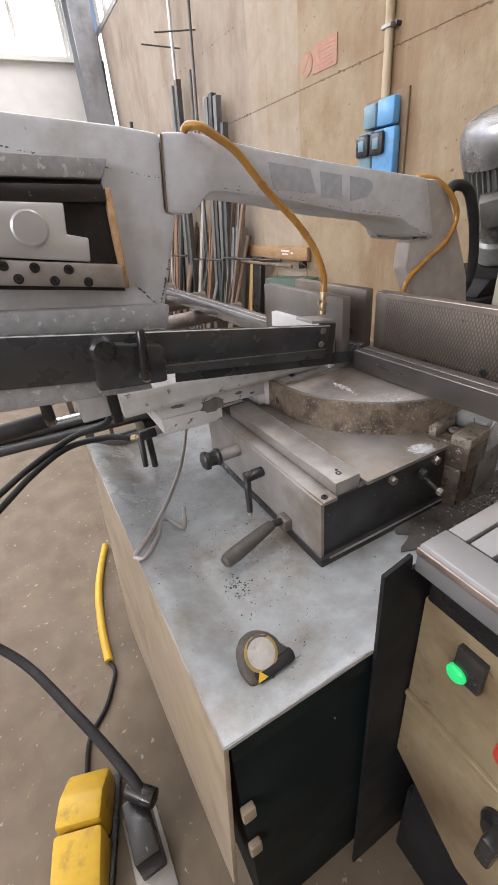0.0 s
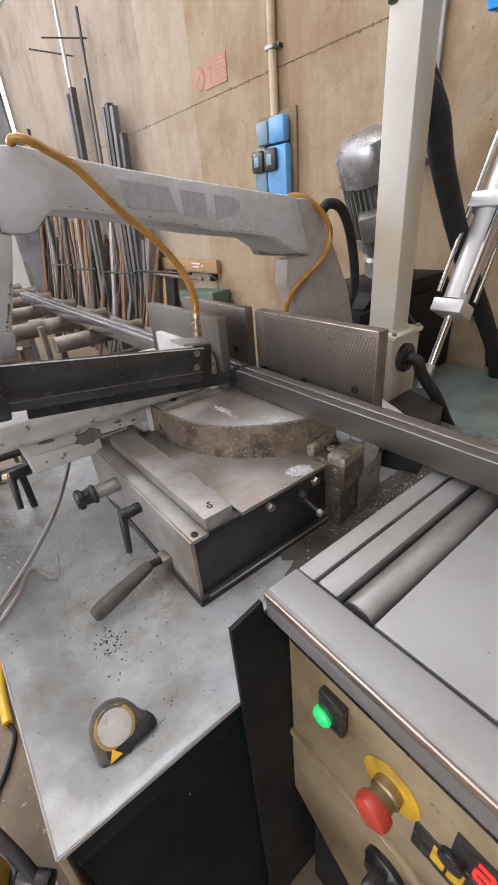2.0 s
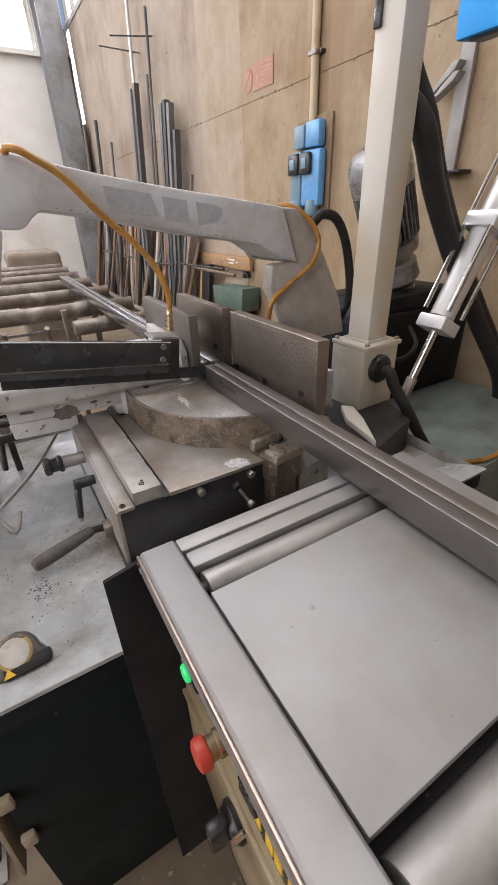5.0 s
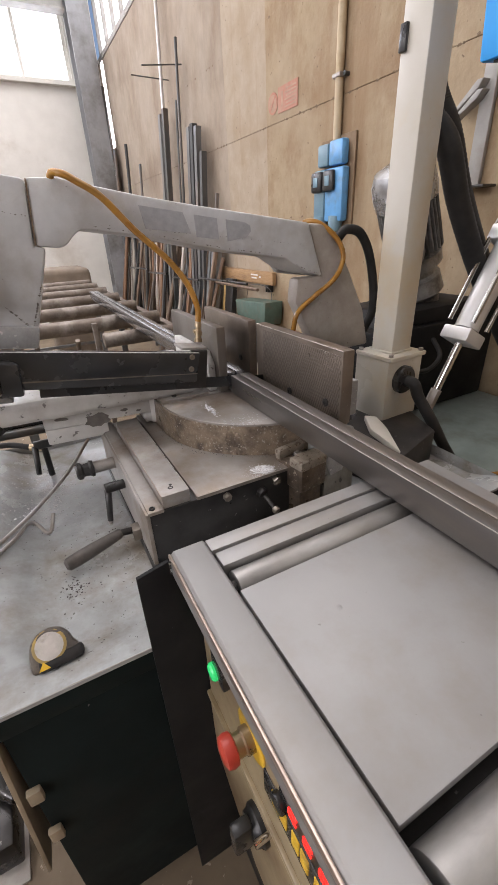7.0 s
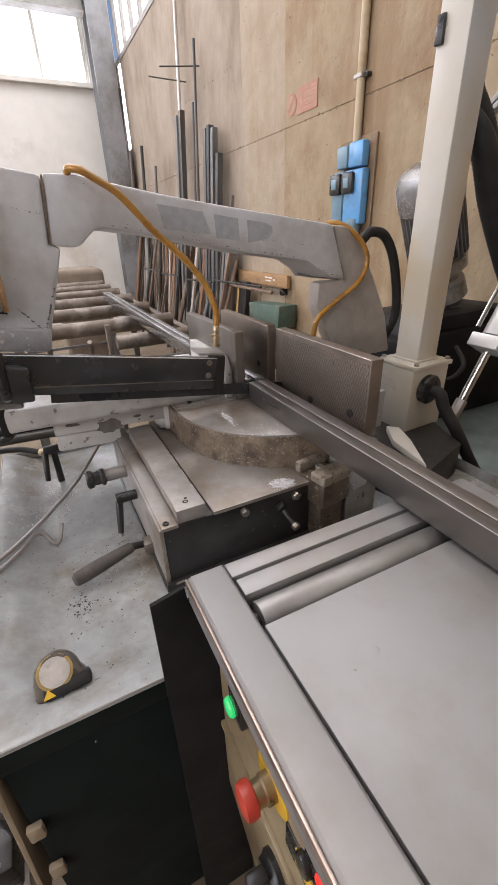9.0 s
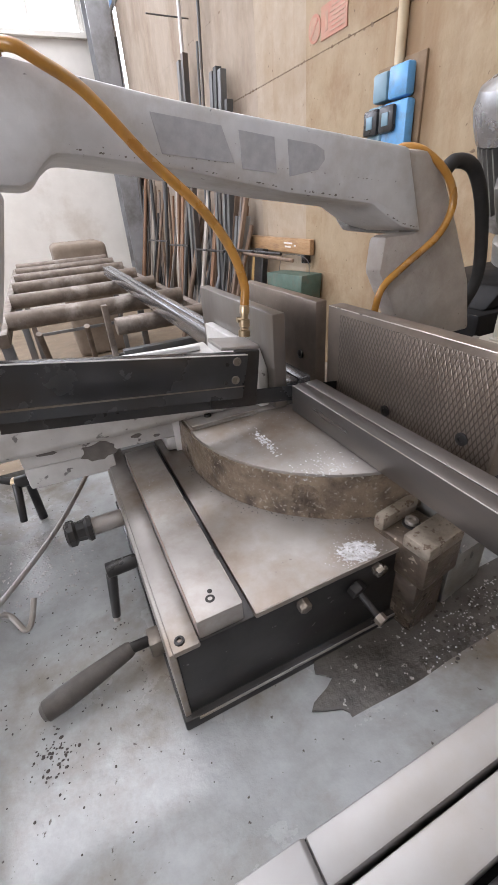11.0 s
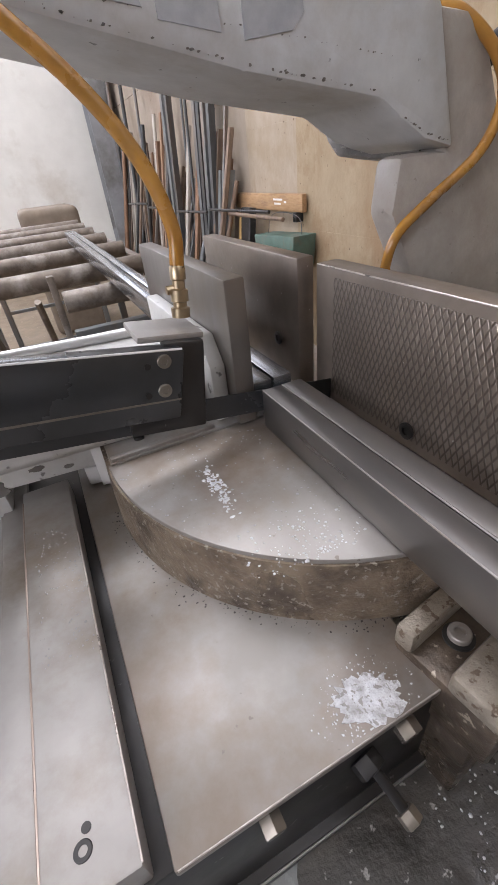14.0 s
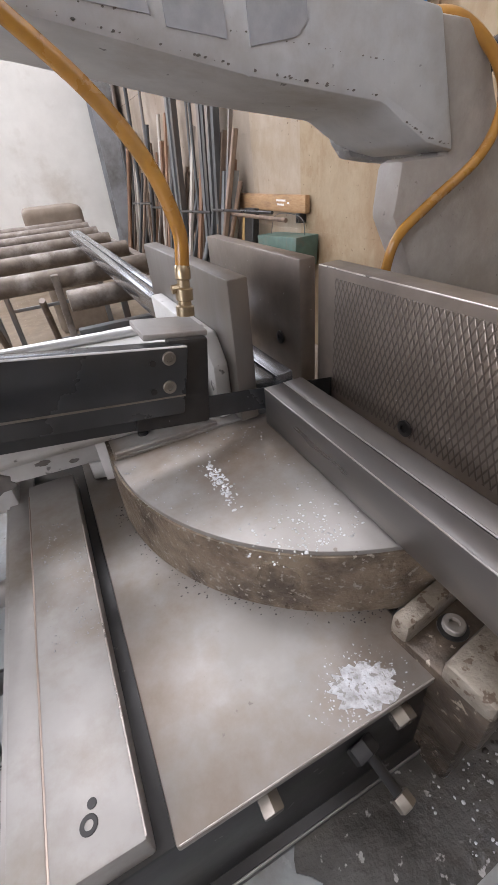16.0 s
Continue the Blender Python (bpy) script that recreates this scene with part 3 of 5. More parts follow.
base = thing("bandsaw_cabinet", (0.6, 0.65, 0), "blue-grey painted bandsaw cabinet with a wet chip tray", "cabinet")
part("tray", tray(), M_BASE, base, "wet blue-grey chip tray")
part("body", prism([(0.084, 0.255), (1.11, 0.255), (1.11, 1.068), (0.084, 1.068)], "z", 0.06, 0.690, 0.004), M_DARKGREEN, base, "dark green front panel with its shade in the colour")
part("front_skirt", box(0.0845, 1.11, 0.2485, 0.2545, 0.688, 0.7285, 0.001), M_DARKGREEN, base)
flared = prism([(0.262, 0.30), (1.07, 0.02), (1.07, 0.733), (0.247, 0.733)], "x", 0.076, 0.083, 0.001)
for v in flared.verts:
    v.co.x -= 0.07 * max(0.0, 0.72 - v.co.z)
part("side_panel", flared, M_BEIGE, base, "scratched beige side panel")
part("worn_edge", tube([(0.0765, 1.07, 0.7345), (0.0765, 0.2465, 0.7345), (0.29, 0.2465, 0.7345)], 0.0016, 8, smooth_path=False), M_STEEL, base, "worn bare metal edge")
# Dark patch: oily swarf plus painted shade between slide and roller table.
pool = [(0.49 + 0.020 * math.sin(i * 0.55) + 0.012 * math.sin(i * 1.3 + 1.0) + 0.05 * i / 23, 0.424 - 0.158 * i / 23) for i in range(24)] + [(1.06, 0.266), (1.06, 0.424)]
part("oil_pool", prism(pool, "z", 0.7005, 0.7030), M_GUTTER, base, "black patch for oily sludge and shade on the tray", smooth=None)
for z in (0.41, 0.53):
    part("hinge", box(0.080, 0.100, 0.243, 0.2545, z, z + 0.030, 0.003), M_BEIGE, base, "beige painted hinge block")
part("plinth", box(0.12, 1.6, 0.30, 1.05, 0.0, 0.06), M_DARKSTEEL, base)
part("coolant_tank", box(1.12, 1.90, 0.36, 1.16, 0.06, 0.60, 0.01), M_TEAL, base, "teal green coolant tank cover")

# ---- swivel slide under the vice ----
slide = thing("slide_block", (0.5, 0.6, 0.69), "machined steel swivel slide block, wet with coolant", "slide block")
part("body", prism([(0.425, 0.700), (0.425, 0.8275), (0.86, 0.8275), (0.86, 0.700)], "x", 0.352, 0.642, 0.003), M_DARKSTEEL, slide, "oily dark block")
part("top_plate", box(0.441, 0.644, 0.422, 0.86, 0.826, 0.8345, 0.002), M_WETSTEEL, slide, "wet ground steel top")
part("foot", box(0.343, 0.655, 0.417, 0.87, 0.690, 0.716, 0.003), M_DARKSTEEL, slide)
part("side_cheek", box(0.346, 0.353, 0.423, 0.86, 0.700, 0.829, 0.001), M_STEEL, slide)
part("low_rail", box(0.350, 0.3785, 0.421, 0.86, 0.825, 0.8325, 0.002), M_STEEL, slide, "bare steel strip")
part("rail", prism([(0.379, 0.826), (0.379, 0.853), (0.4300, 0.853), (0.4300, 0.826)], "y", 0.428, 0.80, 0.002), M_STEEL, slide, "raised bare steel guide rail")
socket_screw("screw", (0.3600, 0.432, 0.830), (0, 0, 1), 0.0055, 0.005, M_DARKSTEEL, slide)
socket_screw("screw", (0.402, 0.449, 0.851), (0, 0, 1), 0.0052, 0.0025, M_DARKSTEEL, slide)
part("pin_hole", rod((0.405, 0.458, 0.852), (0.405, 0.458, 0.8536), 0.0028, seg=12), M_DARKSTEEL, slide)
for x, z, r in ((0.499, 0.815, 0.008), (0.606, 0.815, 0.009)):
    part("bolt", hex_bolt((x, 0.426, z), (0, -1, -0.15), r, 0.012), M_BOLT, slide)
part("stop_screw", rod((0.574, 0.430, 0.798), (0.586, 0.390, 0.770), 0.0040, seg=12), M_DARKSTEEL, slide)
part("nut", hex_bolt((0.572, 0.426, 0.800), (0.2, -1, -0.3), 0.011, 0.012), M_DARKSTEEL, slide)
part("bolt", hex_bolt((0.585, 0.394, 0.772), (0.2, -1, -0.3), 0.0075, 0.010), M_BOLT, slide)
part("scale_strip", box(0.36, 0.645, 0.4162, 0.4176, 0.7105, 0.7150, 0.0005), M_STEEL, slide)

# ---- turntable ----
C, R = (0.729, 0.721), 0.2515
arc = [(C[0] + R * math.cos(a), C[1] + R * math.sin(a)) for a in [radians(180 + (284 - 180) * i / 40) for i in range(41)]]
table = thing("turntable", (0.62, 0.64, 0.83), "round steel swivel table with a rusty wet rim", "turntable")
rim = prism(arc + [(0.83, 0.48), (0.83, 0.90), (0.4785, 0.90)], "z", 0.832, 0.899, 0.0)
for v in rim.verts:
    if v.co.z < 0.84:
        v.co.x, v.co.y = C[0] + (v.co.x - C[0]) * 1.012, C[1] + (v.co.y - C[1]) * 1.012
part("rim", rim, M_RUSTRIM, table, "rusty rim wet with coolant", smooth=30)
arc2 = [(C[0] + (R - 0.002) * math.cos(a), C[1] + (R - 0.002) * math.sin(a)) for a in [radians(180 + (284 - 180) * i / 40) for i in range(41)]]
part("top", prism(arc2 + [(0.825, 0.485), (0.825, 0.719), (0.482, 0.717)], "z", 0.8975, 0.9035, 0.0008), M_WETSTEEL, table, "wet ground steel top", smooth=30)
part("slot_plate", prism([(0.482, 0.7185), (0.825, 0.7225), (0.825, 0.90), (0.482, 0.90)], "z", 0.8975, 0.9045, 0.001), M_STEEL, table)
part("slot_edge", prism([(0.484, 0.7205), (0.60, 0.7220), (0.60, 0.7290), (0.484, 0.7275)], "z", 0.904, 0.9085, 0.0006), M_STEEL, table)
socket_screw("screw", (0.520, 0.752, 0.904), (0, 0, 1), 0.006, 0.004, M_DARKSTEEL, table)

clamp = thing("stop_clamp", (0.67, 0.46, 0.69), "rusty cast steel stop clamp with a sunk bolt", "clamp")
CL = pose(0.668, 0.433, 0, 0, 0, 8)
part("body", box(-0.034, 0.034, -0.046, 0.036, 0.79, 0.842, 0.005, m=CL), M_CLAMP, clamp)
part("shank", box(-0.030, 0.030, -0.036, 0.034, 0.70, 0.79, 0.004, m=CL), M_CLAMP, clamp)
part("lug", box(-0.034, 0.034, 0.020, 0.036, 0.838, 0.860, 0.004, m=CL), M_RUSTBRIGHT, clamp, "pitted pale lug")
part("lug", box(-0.034, 0.034, -0.046, -0.008, 0.838, 0.858, 0.004, m=CL), M_RUSTBRIGHT, clamp, "pitted pale lug")
part("washer", rod(CL @ Vector((0.004, 0.007, 0.841)), CL @ Vector((0.004, 0.007, 0.8435)), 0.0115, seg=20), M_DARKSTEEL, clamp)
socket_screw("bolt", CL @ Vector((0.004, 0.007, 0.8435)), (0, 0, 1), 0.0085, 0.006, M_STEEL, clamp)
side = thing("side_casting", (0.72, 0.5, 0.69), "chipped grey casting beside the stop clamp", "casting")
part("body", prism([(0.711, 0.402), (0.80, 0.415), (0.835, 0.46), (0.81, 0.502), (0.715, 0.476)], "z", 0.70, 0.862, 0.008), M_SIDECAST, side)
part("chipped_patch", prism([(0.715, 0.795), (0.745, 0.80), (0.765, 0.835), (0.75, 0.86), (0.72, 0.858), (0.70, 0.83)], "y", 0.4085, 0.416, 0.001, m=Matrix.Translation((0.012, -0.0065, 0))), M_ROUGHCAST, side)
for x in (0.775, 0.792):
    part("bolt", hex_bolt((x + 0.012, 0.415, 0.805), (0.1, -1, 0), 0.007, 0.006), M_DARKSTEEL, side)

# ---- vice jaw, fences and the bar ----


def plate_thing(name, x0, x1, y0, y1, z0, z1, material, label, category, group=""):
    t = thing(name, ((x0 + x1) / 2, (y0 + y1) / 2, z0), label, category, group)
    part("plate", box(x0, x1, y0, y1, z0, z1, 0.0025), material, t)
    return t


near = plate_thing("fence_plate", 0.743, 0.771, 0.405, 0.733, 0.904, 1.053, M_FENCE, "brown oily steel fence plate with a milled face", "fence", "fence plates")
part("milled_face", box(0.7422, 0.744, 0.409, 0.700, 0.915, 1.043, 0.0004), M_KNURL, near, "diamond-milled gripping face")
socket_screw("screw", (0.7425, 0.580, 0.924), (-1, 0, 0), 0.0085, 0.003, M_DARKSTEEL, near)
socket_screw("screw", (0.7425, 0.448, 0.940), (-1, 0, 0), 0.0085, 0.003, M_DARKSTEEL, near)
part("rear_web", box(0.771, 0.81, 0.43, 0.71, 0.904, 0.98, 0.004), M_ROUGHCAST, near)
far = plate_thing("fence_plate", 0.731, 0.753, 0.751, 1.035, 0.904, 1.057, M_FENCE, "dark steel fence plate behind the blade", "fence", "fence plates")
socket_screw("screw", (0.7315, 0.80, 0.955), (-1, 0, 0), 0.0085, 0.003, M_DARKSTEEL, far)
jaw = plate_thing("vice_jaw", 0.6255, 0.6475, 0.708, 1.030, 0.906, 1.061, M_JAW, "ground steel moving vice jaw", "vice jaw")
part("backing", prism([(0.730, 0.9055), (0.97, 0.9055), (0.97, 1.0), (0.755, 1.0), (0.730, 0.970)], "x", 0.6075, 0.6255, 0.003), M_FLAKED, jaw, "white painted backing plate")


def bar(y0, y1, label, tone):
    t = thing("steel_bar", (0.68, (y0 + y1) / 2, 0.893), label, "steel bar", "steel bars in the saw")
    part("tube", prism([(0.648, 0.9045), (0.648, 0.949), (0.6715, 0.949), (0.6715, 0.9045)], "y", y0, y1, 0.003), tone, t)
    part("tube", prism([(0.673, 0.9045), (0.673, 0.949), (0.6965, 0.949), (0.6965, 0.9045)], "y", y0, y1, 0.003), tone, t)
    return t


near_bar = bar(-1.6, 0.694, "mill-scaled square steel tubes lying in the saw", M_BAR)
bar(0.712, 2.76, "shiny square steel tubes on the roller conveyor", M_BRIGHTBAR)

for x in (0.6490, 0.6722):
    part("worn_edge", tube([(x, -1.5, 0.9484), (x, -0.4, 0.9486), (x, 0.692, 0.9484)], 0.0007, 6), M_STEEL, near_bar)

# ---- infeed roller table ----
rt = thing("roller_table", (0.55, -0.4, 0), "bare steel infeed table with sunk rollers", "roller table")
part("side_rail", prism([(0.335, 0.862), (0.335, 0.894), (0.341, 0.9), (0.380, 0.9), (0.383, 0.897), (0.383, 0.862)], "y", -1.2, 0.236, 0.001), M_TABLE, rt, "worn steel side rail")
part("edge_strip", box(0.3335, 0.3365, -1.2, 0.2365, 0.888, 0.8975, 0.001), M_COPPER, rt, "copper-coloured worn edge")
part("side_rail", box(0.745, 0.80, -1.2, 0.236, 0.862, 0.893, 0.002), M_TABLE, rt)
part("end_bar", box(0.3835, 0.745, 0.2125, 0.236, 0.872, 0.8985, 0.002), M_TABLE, rt)
part("cross_bar", box(0.386, 0.743, 0.183, 0.2095, 0.872, 0.8965, 0.002), M_TABLE, rt)
part("sheet", box(0.3855, 0.744, -0.097, 0.138, 0.886, 0.8985, 0.0015), M_TABLE, rt, "scratched steel cover sheet")
part("sheet", box(0.3855, 0.744, -0.42, -0.168, 0.886, 0.8985, 0.0015), M_TABLE, rt)
part("sheet", box(0.3855, 0.744, -1.2, -0.5, 0.886, 0.8985, 0.0015), M_TABLE, rt)
for y, rr, zc in ((0.1600, 0.0190, 0.8810), (-0.1325, 0.0290, 0.8735), (-0.46, 0.0285, 0.8735)):
    r = part("roller", rod((0.390, y, zc), (0.742, y, zc - 0.0005), rr, seg=32, bev=0.002), M_ROLLER, rt)
    part("axle", rod((0.384, y, zc), (0.391, y, zc), 0.009, seg=14), M_DARKSTEEL, r)
part("dent", lathe([(0.0040, 0.0), (0.0026, 0.0003), (0.0010, 0.0005)], (0.466, 0.064, 0.8984), (0, 0, 1), 16), M_TABLE, rt)
part("end_plate", prism([(0.290, 0.0), (0.745, 0.0), (0.745, 0.860), (0.3345, 0.860), (0.3325, 0.884), (0.290, 0.874)], "y", 0.238, 0.244, 0.001), M_BLACKPLATE, rt, "black steel end plate")
part("under_frame", box(0.36, 0.745, -1.2, 0.230, 0.80, 0.862, 0.003), M_DARKSTEEL, rt)
part("leg", box(0.42, 0.47, -1.15, -1.10, 0, 0.80, 0.003), M_DARKSTEEL, rt)
part("leg", box(0.68, 0.73, -1.15, -1.10, 0, 0.80, 0.003), M_DARKSTEEL, rt)

panel = thing("control_cabinet", (0.5, 0.0, 0), "dirty cream control cabinet under the roller table", "control cabinet")
part("body", box(0.373, 0.70, -0.60, 0.20, 0.28, 0.798, 0.006), M_BLACKPLATE, panel)
part("skirt", box(0.385, 0.70, -0.60, 0.215, 0.02, 0.279, 0.004), M_BLACKPLATE, panel)
part("upper_face", prism([(0.236, 0.798), (-0.60, 0.798), (-0.60, 0.594), (0.236, 0.594)], "x", 0.364, 0.372, 0.003), M_PANEL, panel, "greasy cream upper panel")
part("lower_face", prism([(0.236, 0.588), (-0.60, 0.588), (-0.60, 0.30), (0.10, 0.30), (0.236, 0.42)], "x", 0.361, 0.372, 0.003), M_PANEL, panel, "greasy cream lower door")
part("ridge", box(0.3575, 0.368, -0.60, 0.236, 0.586, 0.597, 0.002), M_PANEL, panel)
GY, GZ = 0.169, 0.741
lamp = part("lamp_block", box(0.354, 0.365, GY - 0.026, GY + 0.010, GZ - 0.018, GZ + 0.036, 0.003), M_BLACK, panel)
part("lens", lathe([(0.0125, 0), (0.0125, 0.005), (0.010, 0.008), (0.005, 0.009)], (0.356, GY + 0.002, GZ - 0.007), (-1, 0.0, 0)), M_GREENLAMP, lamp, "lit green lamp lens")
EY, EZ = 0.085, 0.715
estop = part("stop_collar", lathe([(0.033, 0), (0.033, 0.002), (0.031, 0.003), (0.016, 0.003)], (0.3645, EY, EZ), (-1, 0, 0), 36), M_YELLOW, panel, "worn yellow collar")
part("stop_stem", lathe([(0.0165, 0), (0.0165, 0.010), (0.014, 0.012), (0.014, 0.022)], (0.362, EY, EZ), (-1, 0, 0)), M_BRASS, estop)
part("stop_button", lathe([(0.012, 0), (0.0185, 0.003), (0.0195, 0.010), (0.0175, 0.016), (0.011, 0.0185), (0.004, 0.0185)], (0.342, EY, EZ), (-1, 0, 0), 32), M_RED, estop, "red mushroom stop button")

# ---- the saw's bow, tilted about its pivot ----
PIV = Vector((1.069, 0.0, 0.9135))
BOW = Matrix.Translation(PIV) @ Matrix.Rotation(radians(-0.4), 4, "Y") @ Matrix.Translation(-PIV)
BY0, BY1 = 0.787, 0.945
bow = thing("saw_bow", (0.97, 0.8, 1.0), "grey cast iron bandsaw bow with chipped paint", "saw bow")
part("arm", prism([(0.316, 1.363), (0.370, 1.362), (0.425, 1.350), (0.527, 1.330), (0.643, 1.311), (0.898, 1.273), (0.937, 1.267), (0.983, 1.138), (0.935, 1.150), (0.895, 1.172), (0.866, 1.190),
                   (0.705, 1.216), (0.518, 1.257), (0.411, 1.274), (0.391, 1.275), (0.374, 1.264), (0.361, 1.250), (0.346, 1.245), (0.304, 1.250)], "y", BY0, BY1, 0.006, m=BOW, seg=2), M_CASTGREY, bow, "grey painted bow arm")
part("upright", prism([(0.9395, 1.267), (1.0, 1.262), (1.035, 1.230), (1.09, 1.14), (1.15, 1.03), (1.18, 0.92), (0.985, 0.92), (0.948, 0.998), (0.905, 1.075), (0.912, 1.137), (0.9855, 1.137)], "y", BY0 + 0.012, BY0 + 0.060, 0.010, m=BOW), M_UPRIGHT, bow, "stained grey upright casting")
H0, H1 = 0.771, 0.95
WB = Matrix.Translation((0, 0.023, 0)) @ BOW
wheel = part("wheel_housing", prism([(-0.25, 1.435), (0.08, 1.392), (0.253, 1.372), (0.314, 1.361), (0.302, 1.252), (0.321, 1.247), (0.288, 1.149), (0.258, 1.068), (-0.30, 1.150), (-0.36, 1.30)], "y", H0 + 0.016, H1, 0.008, m=BOW), M_CASTGREY, bow, "grey painted wheel housing")
part("seam", prism([(0.3135, 1.360), (0.3165, 1.360), (0.3055, 1.252), (0.3025, 1.252)], "y", 0.7865, 0.789, m=BOW), M_JOINT, wheel)
LY0, LY1 = 0.7858, 0.7873
# maker's mark: three plain raised blocks
for mark in ([(0.512, 1.314), (0.605, 1.299), (0.620, 1.257), (0.520, 1.271)],
             [(0.630, 1.294), (0.684, 1.285), (0.686, 1.242), (0.632, 1.250)],
             [(0.706, 1.282), (0.752, 1.275), (0.768, 1.267), (0.769, 1.255), (0.757, 1.243), (0.708, 1.237)]):
    part("raised_mark", prism(mark, "y", LY0, LY1, m=BOW), M_MARK, bow, "faded grey raised mark")

# guide arm along the blade
GB = BOW
guide = part("guide_bar", prism([(-0.10, 1.140), (0.572, 1.0225), (0.556, 0.958), (0.238, 1.008), (-0.10, 1.063)], "y", 0.680, 0.700, 0.002, m=GB), M_GUIDE, bow, "dark grey blade guide bar")
part("guide_head", prism([(0.556, 1.029), (0.594, 1.023), (0.582, 0.936), (0.508, 0.948), (0.512, 0.965), (0.550, 0.959)], "y", 0.688, 0.7015, 0.003, m=GB), M_DARKSTEEL, bow, "black steel guide head")
part("guide_cap", prism([(0.536, 1.0305), (0.596, 1.0215), (0.597, 1.0275), (0.537, 1.0365)], "y", 0.696, 0.752, 0.0015, m=GB), M_STEEL, bow)
for x, z in ((0.552, 1.0165), (0.547, 0.990)):
    socket_screw("screw", GB @ Vector((x, 0.6805, z)), (0, -1, 0), 0.0062, 0.003, M_BOLT, guide)
    part("pin", rod(GB @ Vector((x - 0.015, 0.6805, z - 0.001)), GB @ Vector((x - 0.015, 0.6790, z - 0.001)), 0.003, seg=10), M_DARKSTEEL, guide)
part("worn_edge", tube([GB @ Vector((-0.10, 0.6815, 1.1395)), GB @ Vector((0.24, 0.6815, 1.080)), GB @ Vector((0.570, 0.6815, 1.0222))], 0.0013, 8, smooth_path=False), M_ALU, guide, "bright worn top edge")
part("blade", prism([(0.24, 1.010), (0.97, 0.898), (0.967, 0.873), (0.237, 0.985)], "y", 0.7024, 0.7036, m=GB), M_GUIDE, bow, "steel saw blade")

# coolant hoses
h = part("coolant_hose", tube([BOW @ Vector(p) for p in ((0.358, 0.800, 1.352), (0.360, 0.788, 1.368), (0.376, 0.772, 1.366), (0.398, 0.768, 1.354), (0.437, 0.765, 1.328), (0.490, 0.762, 1.269), (0.549, 0.755, 1.211), (0.583, 0.745, 1.160), (0.597, 0.735, 1.110), (0.594, 0.732, 1.078))], 0.0066, 14), M_YELLOWHOSE, bow, "amber plastic coolant hose")
fx = BOW @ Vector((0.594, 0.732, 1.080))
ft = BOW @ Vector((0.588, 0.729, 1.034))
d = (ft - fx).normalized()
part("fitting", lathe([(0.0062, 0), (0.0075, 0.002), (0.0075, 0.012), (0.006, 0.013), (0.006, 0.02), (0.0085, 0.021), (0.0085, 0.031), (0.0065, 0.032), (0.0065, 0.036), (0.009, 0.037), (0.009, 0.0455), (0.007, 0.046)], fx, d, 12), M_BRASS, bow, "brass hose fitting")
part("tap", rod(fx + d * 0.02 + Vector((-0.012, 0, 0)), fx + d * 0.02 + Vector((0.002, 0, 0)), 0.004, seg=10), M_BRASS, bow)
part("coolant_hose", tube([BOW @ Vector(p) for p in ((0.955, 0.855, 1.252), (0.962, 0.835, 1.270), (0.990, 0.810, 1.262), (1.030, 0.79, 1.225), (1.045, 0.78, 1.180), (1.020, 0.78, 1.130), (0.950, 0.785, 1.085), (0.905, 0.79, 1.050), (0.893, 0.795, 1.0))], 0.0066, 14), M_YELLOWHOSE, bow, "amber plastic coolant hose")

# ---- vice arm ----
arm = thing("vice_carriage", (0.4, 0.9, 0.83), "grey cast vice carriage with flaked paint", "vice")
VR = Matrix.Translation((0.39, 0.8, 0)) @ Matrix.Rotation(radians(-3.4), 4, "Z") @ Matrix.Translation((-0.39, -0.8, 0))
part("upper_body", prism([(0.766, 0.904), (0.757, 0.914), (0.757, 0.942), (0.765, 0.951), (1.02, 0.951), (1.05, 0.94), (1.05, 0.904)], "x", 0.147, 0.600, 0.003, m=VR), M_FLAKED, arm)
part("lower_block", prism([(0.224, 0.816), (0.482, 0.790), (0.482, 0.99), (0.225, 1.02)], "z", 0.862, 0.904, 0.004), M_FLAKED, arm)
part("lower_foot", prism([(0.224, 0.816), (0.362, 0.8022), (0.362, 1.0), (0.225, 1.02)], "z", 0.824, 0.8618, 0.004), M_FLAKED, arm)
part("lower_foot", prism([(0.452, 0.793), (0.482, 0.790), (0.482, 0.99), (0.452, 0.99)], "z", 0.836, 0.8618, 0.003), M_FLAKED, arm)


def flake(cx, cz, rx, rz, seed):
    """One ragged patch of lost paint on the lower block's front."""
    rng = random.Random(seed)
    pts = []
    for i in range(18):
        a, k = 2 * math.pi * i / 18, rng.uniform(0.72, 1.1)
        pts.append((cx + rx * k * math.cos(a), cz + rz * k * math.sin(a)))
    m = Matrix.Translation((0.224, 0.816, 0)) @ Matrix.Rotation(math.atan2(-0.026, 0.258), 4, "Z")
    part("paint_chip", prism(pts, "y", -0.0007, 0.0006, m=m), M_CHIPPED, arm, smooth=None)


flake(0.118, 0.868, 0.030, 0.0185, 3)
flake(0.040, 0.884, 0.017, 0.0045, 4)
flake(0.182, 0.880, 0.009, 0.004, 5)
flake(0.215, 0.873, 0.006, 0.003, 6)
part("wiper_strip", prism([(0.466, 0.786), (0.482, 0.782), (0.484, 0.785), (0.468, 0.790)], "z", 0.836, 0.903, 0.0005), M_PAPER, arm, "pale plastic wiper")
part("guide_rod", rod((0.30, 1.0, 0.957), (0.585, 0.955, 0.957), 0.0075, seg=14), M_ALU, arm, "bright round rod")
part("end_block", box(0.072, 0.128, 0.812, 0.92, 0.904, 0.990, 0.004), M_CASTGREY, arm)
part("seal", box(0.128, 0.147, 0.806, 0.925, 0.886, 0.978, 0.004), M_RUBBER, arm, "black rubber seal")
